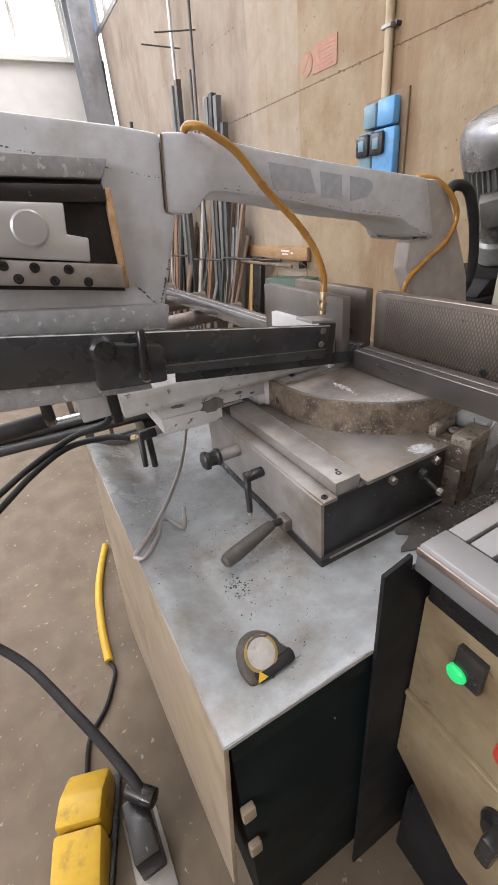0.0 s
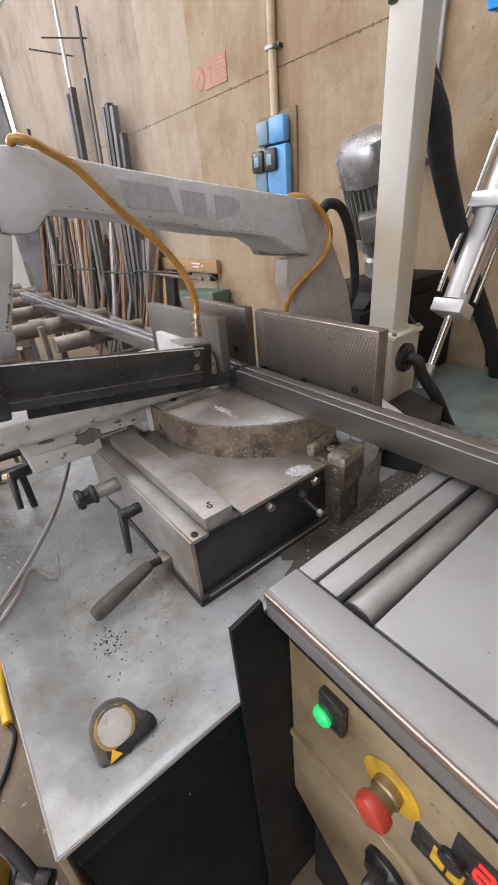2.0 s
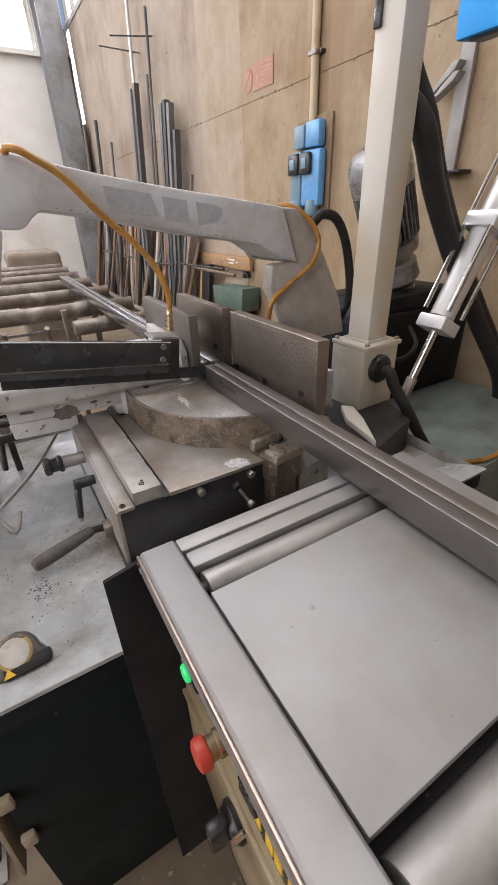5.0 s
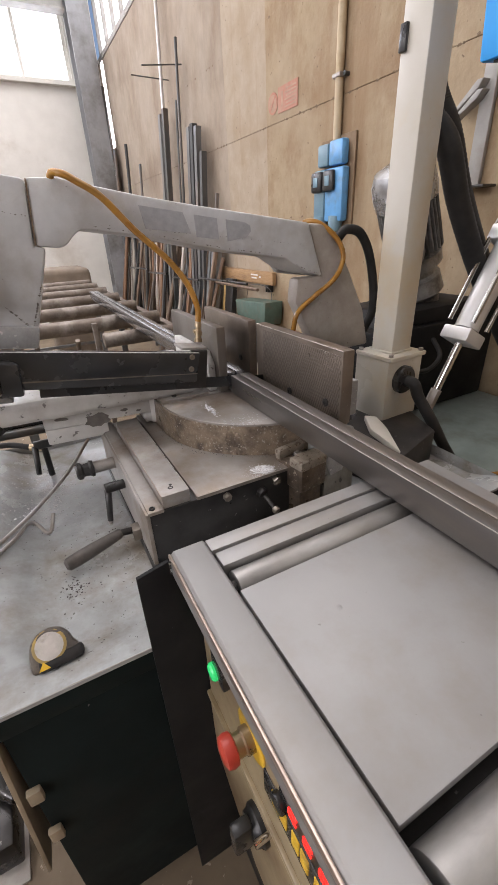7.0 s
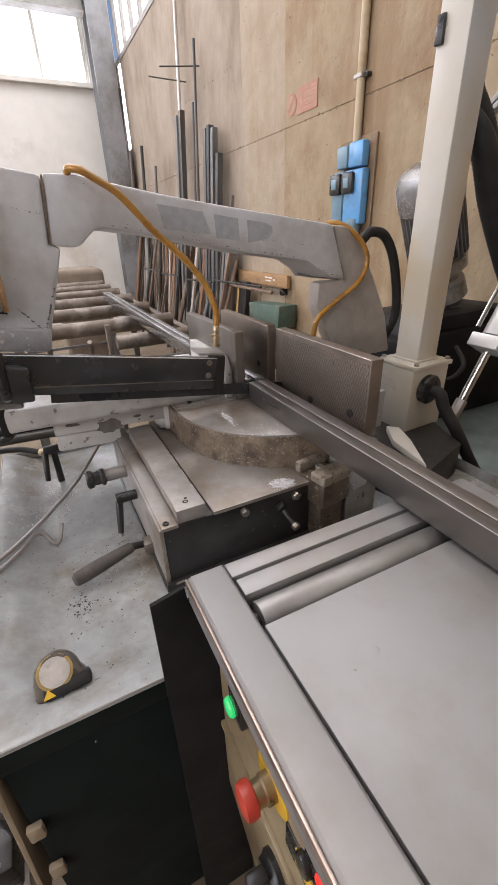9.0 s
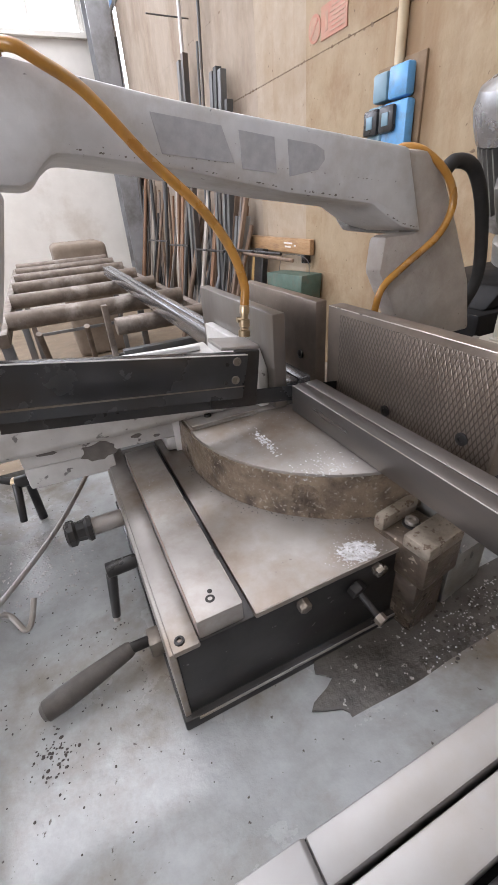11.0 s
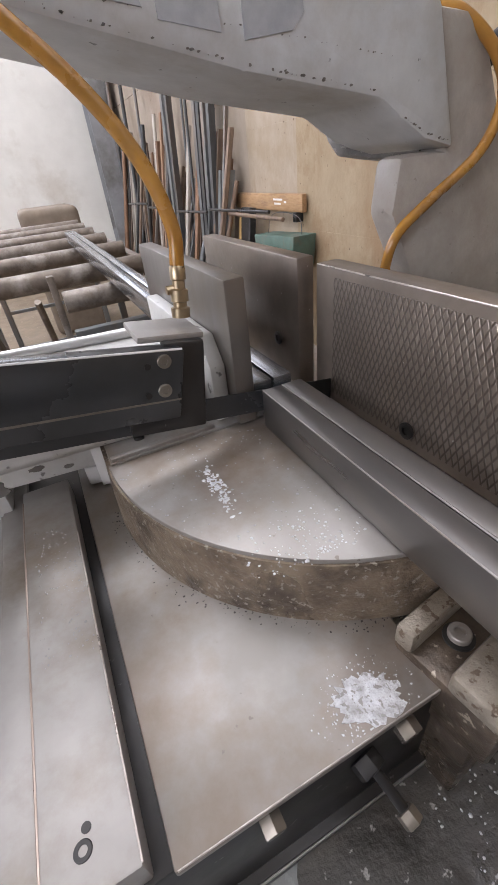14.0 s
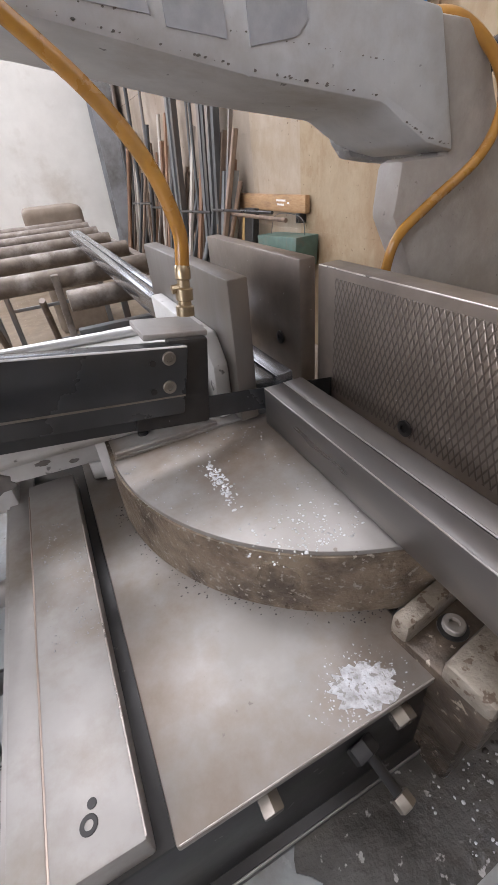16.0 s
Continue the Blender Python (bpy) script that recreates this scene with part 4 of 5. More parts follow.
part("spindle", rod((0.025, 0.865, 0.953), (0.073, 0.865, 0.953), 0.014, seg=18, bev=0.002), M_BLACK, arm)
part("handwheel", lathe([(0.012, 0), (0.05, 0.002), (0.054, 0.008), (0.054, 0.016), (0.05, 0.022), (0.012, 0.018)], (0.030, 0.865, 0.953), (-1, 0, 0), 32), M_BLACK, arm, "black plastic handwheel")
part("handle", rod((0.015, 0.865, 0.912), (-0.15, 0.93, 0.880), 0.016, 0.019, seg=16, bev=0.004), M_RUBBER, arm, "black hand grip")

# ---- column, box and screen ----
CB = pose(1.092, 0.622, -0.021, 0, 0, 3)
box_t = thing("junction_box", (1.083, 0.622, 0.78), "white painted steel box carrying the column", "box")
part("body", box(-0.064, 0.064, -0.054, 0.060, 0.80, 0.964, 0.003, m=CB), M_CREAM, box_t)
part("flange", box(-0.066, 0.066, -0.062, 0.062, 0.964, 0.975, 0.002, m=CB), M_CREAM, box_t)
kd = CB.to_3x3() @ Vector((0, -1, 0))
knob = part("cover", lathe([(0.037, 0), (0.037, 0.011), (0.033, 0.015), (0.018, 0.016)], CB @ Vector((-0.008, -0.055, 0.910)), kd), M_BLACK, box_t, "round black cable cover")
for x, y in ((-0.056, -0.052), (0.056, -0.052), (0.056, 0.052), (-0.056, 0.052)):
    part("bolt", hex_bolt(CB @ Vector((x, y, 0.975)), (0, 0, 1), 0.0065, 0.007), M_STEEL, box_t)
part("bracket", prism([(0.80, 0.62), (0.86, 0.54), (0.90, 0.385), (1.10, 0.45), (1.20, 0.72), (0.84, 0.74)], "z", 0.60, 0.782, 0.004), M_DARKSTEEL, box_t, "dark oily bracket")
part("gusset", prism([(0.945, 0.520), (0.920, 0.396), (0.983, 0.501), (1.012, 0.568), (0.990, 0.590)], "z", 0.7825, 0.799, 0.002), M_CREAM, box_t)
col_t = thing("column", (1.083, 0.622, 0.954), "tall cream painted square steel column", "column")
part("post", box(-0.0355, 0.0355, -0.0355, 0.0355, 0.976, 2.3, 0.005, m=CB), M_CREAM, col_t)
part("weld", box(-0.0385, 0.0385, -0.0385, 0.0385, 0.975, 0.981, 0.002, m=CB), M_CREAM, col_t)
part("cable_clip", box(-0.044, -0.036, 0.016, 0.033, 1.58, 1.625, 0.002, m=CB), M_BLACK, col_t)
SC = pose(1.06, 0.47, 1.497, 0, -6, 0)
scr = thing("control_screen", (1.08, 0.35, 1.5), "bright blue control screen hung on the column", "control screen")
part("housing", box(0.0, 0.055, -0.36, 0.0, 0.0, 0.30, 0.006, m=SC), M_SCREENBLUE, scr)
part("display", box(-0.002, 0.001, -0.32, -0.045, 0.045, 0.26, 0.0005, m=SC), M_DISPLAY, scr, "grey display")
part("underside", box(0.012, 0.05, -0.34, -0.02, -0.004, 0.001, 0.001, m=SC), M_BLACK, scr)
part("hanger", box(0.055, 0.085, -0.06, 0.17, 0.18, 0.24, 0.004, m=SC), M_CREAM, scr)

# ---- motor ----
MA, MD = Vector((1.650, 1.000, 0.940)), Vector((-0.42, -0.03, 0.90)).normalized()
MS = Matrix.Translation(MA) @ Matrix.Scale(1.16, 4) @ Matrix.Translation(-MA)
motor = thing("motor", MA, "grey finned electric motor with a dull fan cowl", "motor")
part("body", lathe([(0.068, 0), (0.068, 0.16)], MA + MD * 0.21, MD, 30, m=MS), M_MOTOR, motor)
part("cowl", lathe([(0.087, 0), (0.089, 0.03), (0.086, 0.065), (0.072, 0.092), (0.04, 0.104), (0.01, 0.106)], MA + MD * 0.36, MD, 32, m=MS), M_COWL, motor, "dull grey fan cowl")
for i in range(34):
    q = MD.to_track_quat("Z", "Y").to_matrix().to_4x4()
    part("fin", box(0.066, 0.085, -0.0018, 0.0018, 0.215, 0.355, m=MS @ Matrix.Translation(MA) @ q @ Matrix.Rotation(2 * math.pi * i / 34, 4, "Z")), M_MOTOR, motor)
part("terminal_box", box(0.06, 0.125, -0.045, 0.045, 0.225, 0.30, 0.006, m=MS @ Matrix.Translation(MA) @ MD.to_track_quat("Z", "Y").to_matrix().to_4x4() @ Matrix.Rotation(radians(-60), 4, "Z")), M_MOTOR, motor)
part("gearbox", lathe([(0.05, -0.15), (0.062, -0.14), (0.064, -0.03), (0.050, -0.01), (0.054, 0.06), (0.072, 0.08), (0.066, 0.13), (0.056, 0.14), (0.056, 0.165), (0.078, 0.17), (0.080, 0.205), (0.066, 0.212)], MA, MD, 24, m=MS), M_GEARCAST, motor, "oily gearbox casting")
part("flange_bolt", hex_bolt(MA + Vector((-0.06, -0.06, -0.02)), (0, -1, 0.2), 0.010, 0.012), M_BOLT, motor)

# ---- lift cylinder ----
p0, p1, p2 = Vector((1.232, 0.572, 0.808)), Vector((1.296, 0.568, 0.952)), Vector((1.668, 0.568, 1.66))
cd = (p2 - p1).normalized()
cyl = thing("lift_cylinder", p0, "aluminium pneumatic lift cylinder", "cylinder")
part("rod", rod(p0, p1, 0.011), M_CHROME, cyl, "bright piston rod")
part("rod_end", rod(p0 - cd * 0.05, p0 + cd * 0.02, 0.015, seg=6), M_STEEL, cyl)
q = Matrix.Translation(p1) @ cd.to_track_quat("Z", "Y").to_matrix().to_4x4()
part("end_cap", box(-0.042, 0.042, -0.040, 0.040, 0.0, 0.036, 0.004, m=q), M_ALU, cyl)
part("barrel", rod(p1 + cd * 0.04, p2, 0.033, seg=28), M_ALU, cyl)
for sx in (-1, 1):
    for sy in (-1, 1):
        part("tie_rod", rod(q @ Vector((sx * 0.036, sy * 0.036, 0.05)), q @ Vector((sx * 0.036, sy * 0.036, 0.8)), 0.006, seg=10), M_CHROME, cyl)
part("clamp_band", box(-0.044, 0.044, -0.042, 0.042, 0.27, 0.31, 0.004, m=q), M_ALU, cyl)

# ---- black hoses ----
cond = thing("cable_conduit", (1.5, 0.66, 0.6), "thick black corrugated cable conduits", "hose")
COND = [(1.150, 1.66), (1.160, 1.585), (1.180, 1.50), (1.205, 1.42), (1.275, 1.305), (1.375, 1.175), (1.485, 1.05), (1.60, 0.93), (1.72, 0.81), (1.82, 0.70), (1.87, 0.605)]
part("sleeve", tube([(x - 0.012, 0.622 if i > 2 else 0.68, z - 0.008) for i, (x, z) in enumerate(COND)], 0.027, 14, 24, ridges=0.02), M_RUBBER, cond)
part("sleeve", tube([(x + (0.045 if i > 1 else 0.012), 0.666 if i > 2 else 0.70, z + 0.020) for i, (x, z) in enumerate(COND)], 0.027, 14, 24, ridges=0.02), M_RUBBER, cond)
cp = CB @ Vector((-0.008, -0.071, 0.910))
part("cable", tube([cp, cp + kd * 0.022 + Vector((0.004, 0, -0.006)), cp + kd * 0.032 + Vector((0.014, 0, -0.040)), (1.125, 0.485, 0.79), (1.18, 0.47, 0.70), (1.24, 0.45, 0.612)], 0.0150, 12), M_RUBBER, knob, "black power cable")

amber = thing("amber_cable", (1.45, 0.38, 0.60), "amber plastic hose lying on the teal tank cover", "hose")
part("hose", tube([(1.30, 0.40, 0.6075), (1.36, 0.378, 0.6075), (1.44, 0.376, 0.6075), (1.54, 0.42, 0.6075), (1.66, 0.50, 0.6075)], 0.0075, 12), M_YELLOWHOSE, amber)

# ---- tape measure ----
tp = thing("tape_measure", (0.165, 0.32, 0.70), "black and yellow tape measure standing on the saw base", "tape measure")
TM = pose(0.166, 0.302, 0.716, -44, 0, 4) @ Matrix.Scale(0.83, 4)
side_pts = [(-0.034, 0.0), (0.036, 0.0), (0.042, 0.006), (0.041, 0.024), (0.034, 0.030), (0.033, 0.042), (0.022, 0.058), (0.004, 0.066), (-0.016, 0.063), (-0.030, 0.050), (-0.036, 0.030), (-0.038, 0.008)]
part("case", prism(side_pts, "y", -0.019, 0.019, 0.006, m=TM), M_TAPE, tp)
part("ring", lathe([(0.0225, 0), (0.0225, 0.0024), (0.0218, 0.0028), (0.0205, 0.0028)], TM @ Vector((-0.002, -0.0175, 0.036)), TM.to_3x3() @ Vector((0, -1, 0.12)), 30), M_DULLYELLOW, tp, "grimy yellow trim ring")
part("label", lathe([(0.0185, -0.002), (0.0185, 0.0005), (0.017, 0.0008)], TM @ Vector((-0.002, -0.0215, 0.0365)), TM.to_3x3() @ Vector((0, -1, 0.12)), 30), M_SCUFFED, tp, "scuffed white label")
part("bumper", box(-0.026, 0.047, -0.024, 0.021, -0.001, 0.020, 0.007, m=TM), M_RUBBER, tp, "black rubber bumper")
part("warning_mark", prism([(-0.026, 0.004), (-0.008, 0.004), (-0.017, 0.017)], "y", -0.0252, -0.0238, m=TM), M_YELLOW, tp)

# ---- knobs, lever and hook at the slide ----
part("plunger", rod((0.346, 0.705, 0.797), (0.300, 0.705, 0.797), 0.0135, seg=20, bev=0.001), M_STEEL, slide)
part("plunger_knob", lathe([(0.011, 0), (0.019, 0.002), (0.020, 0.008), (0.016, 0.012), (0.015, 0.024), (0.020, 0.028), (0.020, 0.036), (0.016, 0.040)], (0.302, 0.705, 0.797), (-1, 0, 0), 8), M_BLACK, slide, "black plastic knob")
part("lever_boss", rod((0.346, 0.605, 0.795), (0.305, 0.605, 0.795), 0.010, 0.011, seg=18, bev=0.002), M_BLACK, slide)
part("lever_arm", rod((0.311, 0.605, 0.792), (0.300, 0.585, 0.728), 0.0075, 0.006, seg=14, bev=0.002), M_BLACK, slide, "black clamping lever")
part("lever_tip", rod((0.300, 0.585, 0.729), (0.2995, 0.584, 0.722), 0.0045, seg=12), M_STEEL, slide)
part("handle_boss", box(0.330, 0.349, 0.508, 0.536, 0.716, 0.742, 0.003), M_BOLT, slide)
part("handle_neck", rod((0.330, 0.522, 0.735), (0.306, 0.518, 0.741), 0.007, seg=14), M_DARKSTEEL, slide)
part("handle_grip", lathe([(0.008, 0), (0.010, 0.004), (0.0110, 0.02), (0.0132, 0.06), (0.0138, 0.09), (0.0125, 0.108), (0.008, 0.113)], (0.310, 0.519, 0.740), (-0.98, -0.18, -0.15), 22), M_GRIP, slide, "worn black handle grip")
single("wire_hook", tube([(0.317, 0.95, 0.758), (0.247, 0.81, 0.748), (0.179, 0.704, 0.745), (0.114, 0.621, 0.744), (0.076, 0.584, 0.744), (0.0755, 0.574, 0.7435), (0.089, 0.570, 0.742), (0.124, 0.613, 0.738), (0.145, 0.660, 0.731), (0.160, 0.669, 0.720), (0.176, 0.646, 0.7065), (0.186, 0.650, 0.710), (0.196, 0.675, 0.730)], 0.0042, 10), M_STEEL, "bent steel wire hook lying over the tray edge", "hook")

# ---- hoses and pipes left of the vice ----
pipes = thing("pipe_bundle", (0.0, 1.2, 0.74), "bright and black bars lying behind the vice", "bars")
for i, (dz, dy, r, mt) in enumerate(((0.0, 0.0, 0.016, M_STOCK), (0.004, -0.034, 0.012, M_CHROME), (0.002, -0.062, 0.013, M_STOCK), (0.028, -0.02, 0.012, M_CHROME), (0.027, -0.048, 0.011, M_STOCK))):
    part("pipe", rod((-0.55, 1.235 + dy, 0.752 + dz), (0.30, 1.165 + dy, 0.752 + dz), r, seg=16, bev=0.002), mt, pipes)
part("rest", box(0.24, 0.28, 1.10, 1.24, 0.0, 0.735, 0.003), M_DARKSTEEL, pipes)
hoses = thing("hydraulic_hoses", (0.1, 0.95, 0.74), "black hydraulic hoses with brass ends", "hose")
part("hose", tube([(0.178, 0.955, 0.771), (0.12, 0.99, 0.778), (0.03, 1.0, 0.776), (-0.06, 0.97, 0.75), (-0.16, 0.92, 0.705), (-0.40, 0.80, 0.60), (-0.70, 0.72, 0.30), (-0.80, 0.70, 0.01)], 0.0075, 12), M_RUBBER, hoses)
part("hose", tube([(0.150, 0.90, 0.885), (0.12, 0.95, 0.83), (0.05, 1.0, 0.80), (-0.05, 0.99, 0.765), (-0.14, 0.95, 0.735), (-0.40, 0.84, 0.64), (-0.72, 0.76, 0.30), (-0.83, 0.75, 0.01)], 0.0075, 12), M_RUBBER, hoses)
part("fitting", lathe([(0.006, 0), (0.009, 0.002), (0.009, 0.014), (0.007, 0.015), (0.007, 0.022), (0.0095, 0.023), (0.0095, 0.034), (0.006, 0.036)], (0.205, 0.940, 0.770), (-0.87, 0.48, 0.03), 12), M_BRASS, hoses, "brass hose end")
clampl = thing("clamp_lever", (0.2, 0.9, 0.70), "black clamping lever standing on the tray", "lever")
part("stem", rod((0.208, 0.915, 0.697), (0.208, 0.915, 0.785), 0.008, seg=14), M_BLACK, clampl)
part("head", rod((0.228, 0.915, 0.79), (0.186, 0.915, 0.79), 0.0115, seg=16, bev=0.002), M_BLACK, clampl)
part("arm", rod((0.188, 0.912, 0.79), (0.180, 0.885, 0.722), 0.008, 0.0065, seg=14, bev=0.002), M_BLACK, clampl)

# ---- things on the floor ----
yh = thing("yellow_hose", (-0.01, 1.2, 0), "yellow hose with a dark cable end on the floor", "hose")
part("hose", tube([(0.04, 1.55, 0.014), (-0.018, 1.38, 0.014), (-0.045, 1.26, 0.014), (-0.062, 1.11, 0.014), (-0.066, 0.99, 0.014)], 0.0135, 14), M_YELLOW, yh)
part("tail", tube([(-0.066, 0.995, 0.010), (-0.058, 0.95, 0.008), (-0.085, 0.89, 0.007), (-0.11, 0.85, 0.007), (-0.165, 0.79, 0.007), (-0.19, 0.70, 0.007)], 0.006, 10), M_RUBBER, yh, "dark cable tail")
pedal = thing("foot_pedal", (-0.2, 0.58, 0), "worn yellow foot pedal on the floor", "foot pedal")
FP = pose(-0.195, 0.585, 0, 0, 0, -18)
part("hood", prism([(0.09, 0.02), (0.09, 0.085), (0.03, 0.125), (-0.025, 0.125), (-0.025, 0.02)], "x", -0.05, 0.05, 0.010, m=FP), M_YELLOW, pedal)
part("hood_front", prism([(-0.030, 0.02), (-0.030, 0.118), (-0.13, 0.085), (-0.15, 0.02)], "x", -0.052, 0.052, 0.010, m=FP), M_YELLOW, pedal)
part("plate", box(-0.06, 0.06, -0.16, 0.10, 0.0, 0.02, 0.004, m=FP), M_BLACK, pedal)
fh = thing("floor_pipe", (-0.1, 0.6, 0), "dark rubber hose resting on a metal foot", "hose")
part("hose", tube([(-0.62, 1.32, 0.40), (-0.42, 1.14, 0.28), (-0.275, 1.0, 0.18), (-0.158, 0.767, 0.152), (-0.085, 0.60, 0.14), (-0.062, 0.535, 0.12)], 0.0125, 14), M_RUBBER, fh)
part("coupling", rod((-0.090, 0.570, 0.115), (-0.042, 0.520, 0.115), 0.020, seg=18, bev=0.003), M_DARKSTEEL, fh)
part("stand", box(-0.115, -0.06, 0.44, 0.56, 0.0, 0.095, 0.006), M_DARKSTEEL, fh)
part("foot_plate", box(-0.13, -0.05, 0.40, 0.57, 0.0, 0.008, 0.002), M_STEEL, fh)
rng = random.Random(12)
ring = [(-0.200 + 0.050 * rng.uniform(0.55, 1.15) * math.cos(6.2832 * i / 22), 0.938 + 0.050 * rng.uniform(0.55, 1.15) * math.sin(6.2832 * i / 22)) for i in range(22)]
single("oil_stain", prism(ring, "z", 0.0002, 0.0010), M_STAIN, "dark oil stain on the concrete floor", "stain", smooth=None)

# ---- roller conveyor ----
cv = thing("roller_conveyor", (0.5, 3.2, 0), "rusty roller conveyor behind the saw", "roller conveyor")
for i, y in enumerate((1.655, 2.04, 2.52, 2.99, 3.43, 3.84, 4.20)):
    part("roller", rod((0.515 if i == 0 else 0.16, y, 0.866), (0.87, y, 0.866), 0.035 if i else 0.03, seg=24, bev=0.004), M_RUSTROLL, cv)
for x in (0.14, 0.89):
    part("side_rail", box(x - 0.018, x + 0.018, 1.90, 4.35, 0.80, 0.85, 0.003), M_RUSTROLL, cv)
part("side_rail", box(0.872, 0.908, 1.55, 1.90, 0.80, 0.85, 0.003), M_RUSTROLL, cv)
part("stop_post", box(0.490, 0.510, 1.715, 1.745, 0.20, 0.929, 0.002), M_RUSTROLL, cv)
part("short_rail", box(0.515, 0.872, 1.58, 1.61, 0.77, 0.80, 0.002), M_STOCK, cv)
for y in (1.95, 3.2, 4.25):
    for x in (0.14, 0.89):
        part("leg", box(x - 0.02, x + 0.02, y - 0.02, y + 0.02, 0, 0.80, 0.002), M_STOCK, cv)
    part("cross_tie", box(0.16, 0.87, y - 0.012, y + 0.012, 0.30, 0.325, 0.002), M_STOCK, cv)
for x in (0.26, 0.44):
    part("brace", rod((x, 1.96, 0.82), (x + 0.04, 2.5, 0.02), 0.012, seg=10), M_RUSTROLL, cv)
single("padded_box", box(0.46, 0.92, 4.40, 4.95, 0.0, 0.995, 0.05, 3), M_CARDBOARD, "brown dusty padded box at the conveyor's end", "box")

# ---- steel stock leaning on the wall ----


def leaning(y, h, w, dpt, foot, material, sway=0.0, kind=0, label="rusty steel bar leaning against the wall"):
    lean = math.atan2(WX - 0.02 - dpt - foot, h)
    m = Matrix.Translation((foot, y, 0.0)) @ Matrix.Rotation(lean, 4, "Y") @ Matrix.Rotation(sway, 4, "X")
    if kind == 0:
        bm = box(-dpt, 0, -w / 2, w / 2, 0.0, h, min(w, dpt) * 0.12, 1, m=m)
    elif kind == 1:
        t = min(w, dpt) * 0.16
        bm = prism([(-dpt, -w / 2), (0, -w / 2), (0, -w / 2 + t), (-dpt + t, -w / 2 + t), (-dpt + t, w / 2), (-dpt, w / 2)], "z", 0.0, h, m=m)
    else:
        bm = rod((-w / 2, 0, 0), (-w / 2, 0, h), w / 2, seg=12, m=m)
    return single("steel_profile", bm, material, label, "steel bar", "bars leaning on the wall")


random.seed(23)
for i in range(62):
    y = 3.34 + 3.4 * (i / 62) ** 1.1 + random.uniform(-0.03, 0.03)
    tone = random.choice((M_RUST, M_STOCK, M_STOCK, M_PALEBAR, M_RUST, M_BROWNBAR))
    label = {M_RUST: "rusty steel bar leaning against the wall", M_STOCK: "dark grey steel bar leaning against the wall", M_PALEBAR: "pale dusty flat bar leaning against the wall", M_BROWNBAR: "reddish brown bar leaning against the wall"}[tone]
    leaning(y, random.uniform(0.95, 1.62), random.uniform(0.018, 0.055), random.uniform(0.012, 0.04), random.uniform(1.53, 1.80), tone, random.gauss(0, 0.045), random.choice((0, 0, 1, 2)), label)
for y, h, w in ((3.82, 2.04, 0.055), (3.74, 2.05, 0.055), (3.66, 2.02, 0.055), (3.58, 1.84, 0.05), (4.52, 2.26, 0.06), (4.40, 2.28, 0.055)):
    leaning(y, h, w, 0.045, 1.75, M_STOCK, 0.0, 1, "tall dark steel angle leaning against the wall")
for y, h, w in ((4.10, 2.68, 0.024), (4.22, 2.30, 0.02), (4.46, 3.2, 0.030), (6.10, 2.27, 0.04), (5.6, 2.0, 0.03), (6.7, 2.3, 0.05), (6.85, 3.0, 0.05)):
    leaning(y, h, w, 0.018, 1.78, M_ALU if h > 3.1 else M_STOCK, 0.015, 2, "thin tall steel rod leaning against the wall")
for x, y, z0, z1 in ((1.60, 4.10, 2.486, 2.522), (1.604, 4.45, 2.512, 2.501)):
    single("wall_peg", rod((WX + 0.003, y, z1), (x, y, z0), 0.0055, seg=8), M_STOCK, "thin steel peg standing out from the wall", "peg", "wall pegs")
for y0, y1, z, x in ((2.65, 3.5, 0.905, 1.73), (3.4, 4.02, 0.885, 1.65), (4.1, 4.65, 0.90, 1.59), (4.7, 5.4, 0.915, 1.57)):
    single("rack_rod", rod((x, y0, z), (x - 0.02, y1, z - 0.015), 0.009, seg=10), M_DARKSTEEL, "dark rack rod holding the upright bars", "rack rod", "rack rods")
leaning(3.42, 1.12, 0.11, 0.05, 1.72, M_GREYBAR, 0.0, 1, "short grey steel channel leaning against the wall")
leaning(3.54, 1.12, 0.07, 0.05, 1.72, M_GREYBAR, 0.0, 1, "short grey steel channel leaning against the wall")
leaning(3.30, 0.88, 0.07, 0.03, 1.76, M_WOODY, 0.0, 0, "yellow wooden post leaning against the wall")
leaning(3.16, 0.90, 0.13, 0.05, 1.78, M_DARKSTEEL, 0.0, 0, "dark steel plate leaning against the wall")
for y0, y1, z, x in ((2.62, 3.5, 0.86, 1.80),):
    single("rack_rod", rod((x, y0, z), (x, y1, z), 0.012, seg=10), M_RUST, "rusty rack rod holding the upright bars", "rack rod", "rack rods")
bn = thing("green_bin", (1.85, 2.75, 0.6), "small green plastic bin on a stand by the wall", "bin")
part("tub", prism([(2.50, 0.62), (2.93, 0.62), (2.96, 0.76), (2.48, 0.785)], "x", 1.78, 1.93, 0.006), M_TARP, bn)
part("stand", box(1.80, 1.91, 2.56, 2.86, 0.0, 0.618, 0.004), M_DARKSTEEL, bn)
part("wire_handle", tube([(1.86, 2.52, 0.76), (1.86, 2.54, 0.86), (1.86, 2.70, 0.885), (1.86, 2.86, 0.86), (1.86, 2.92, 0.75)], 0.0022, 8), M_STOCK, bn)

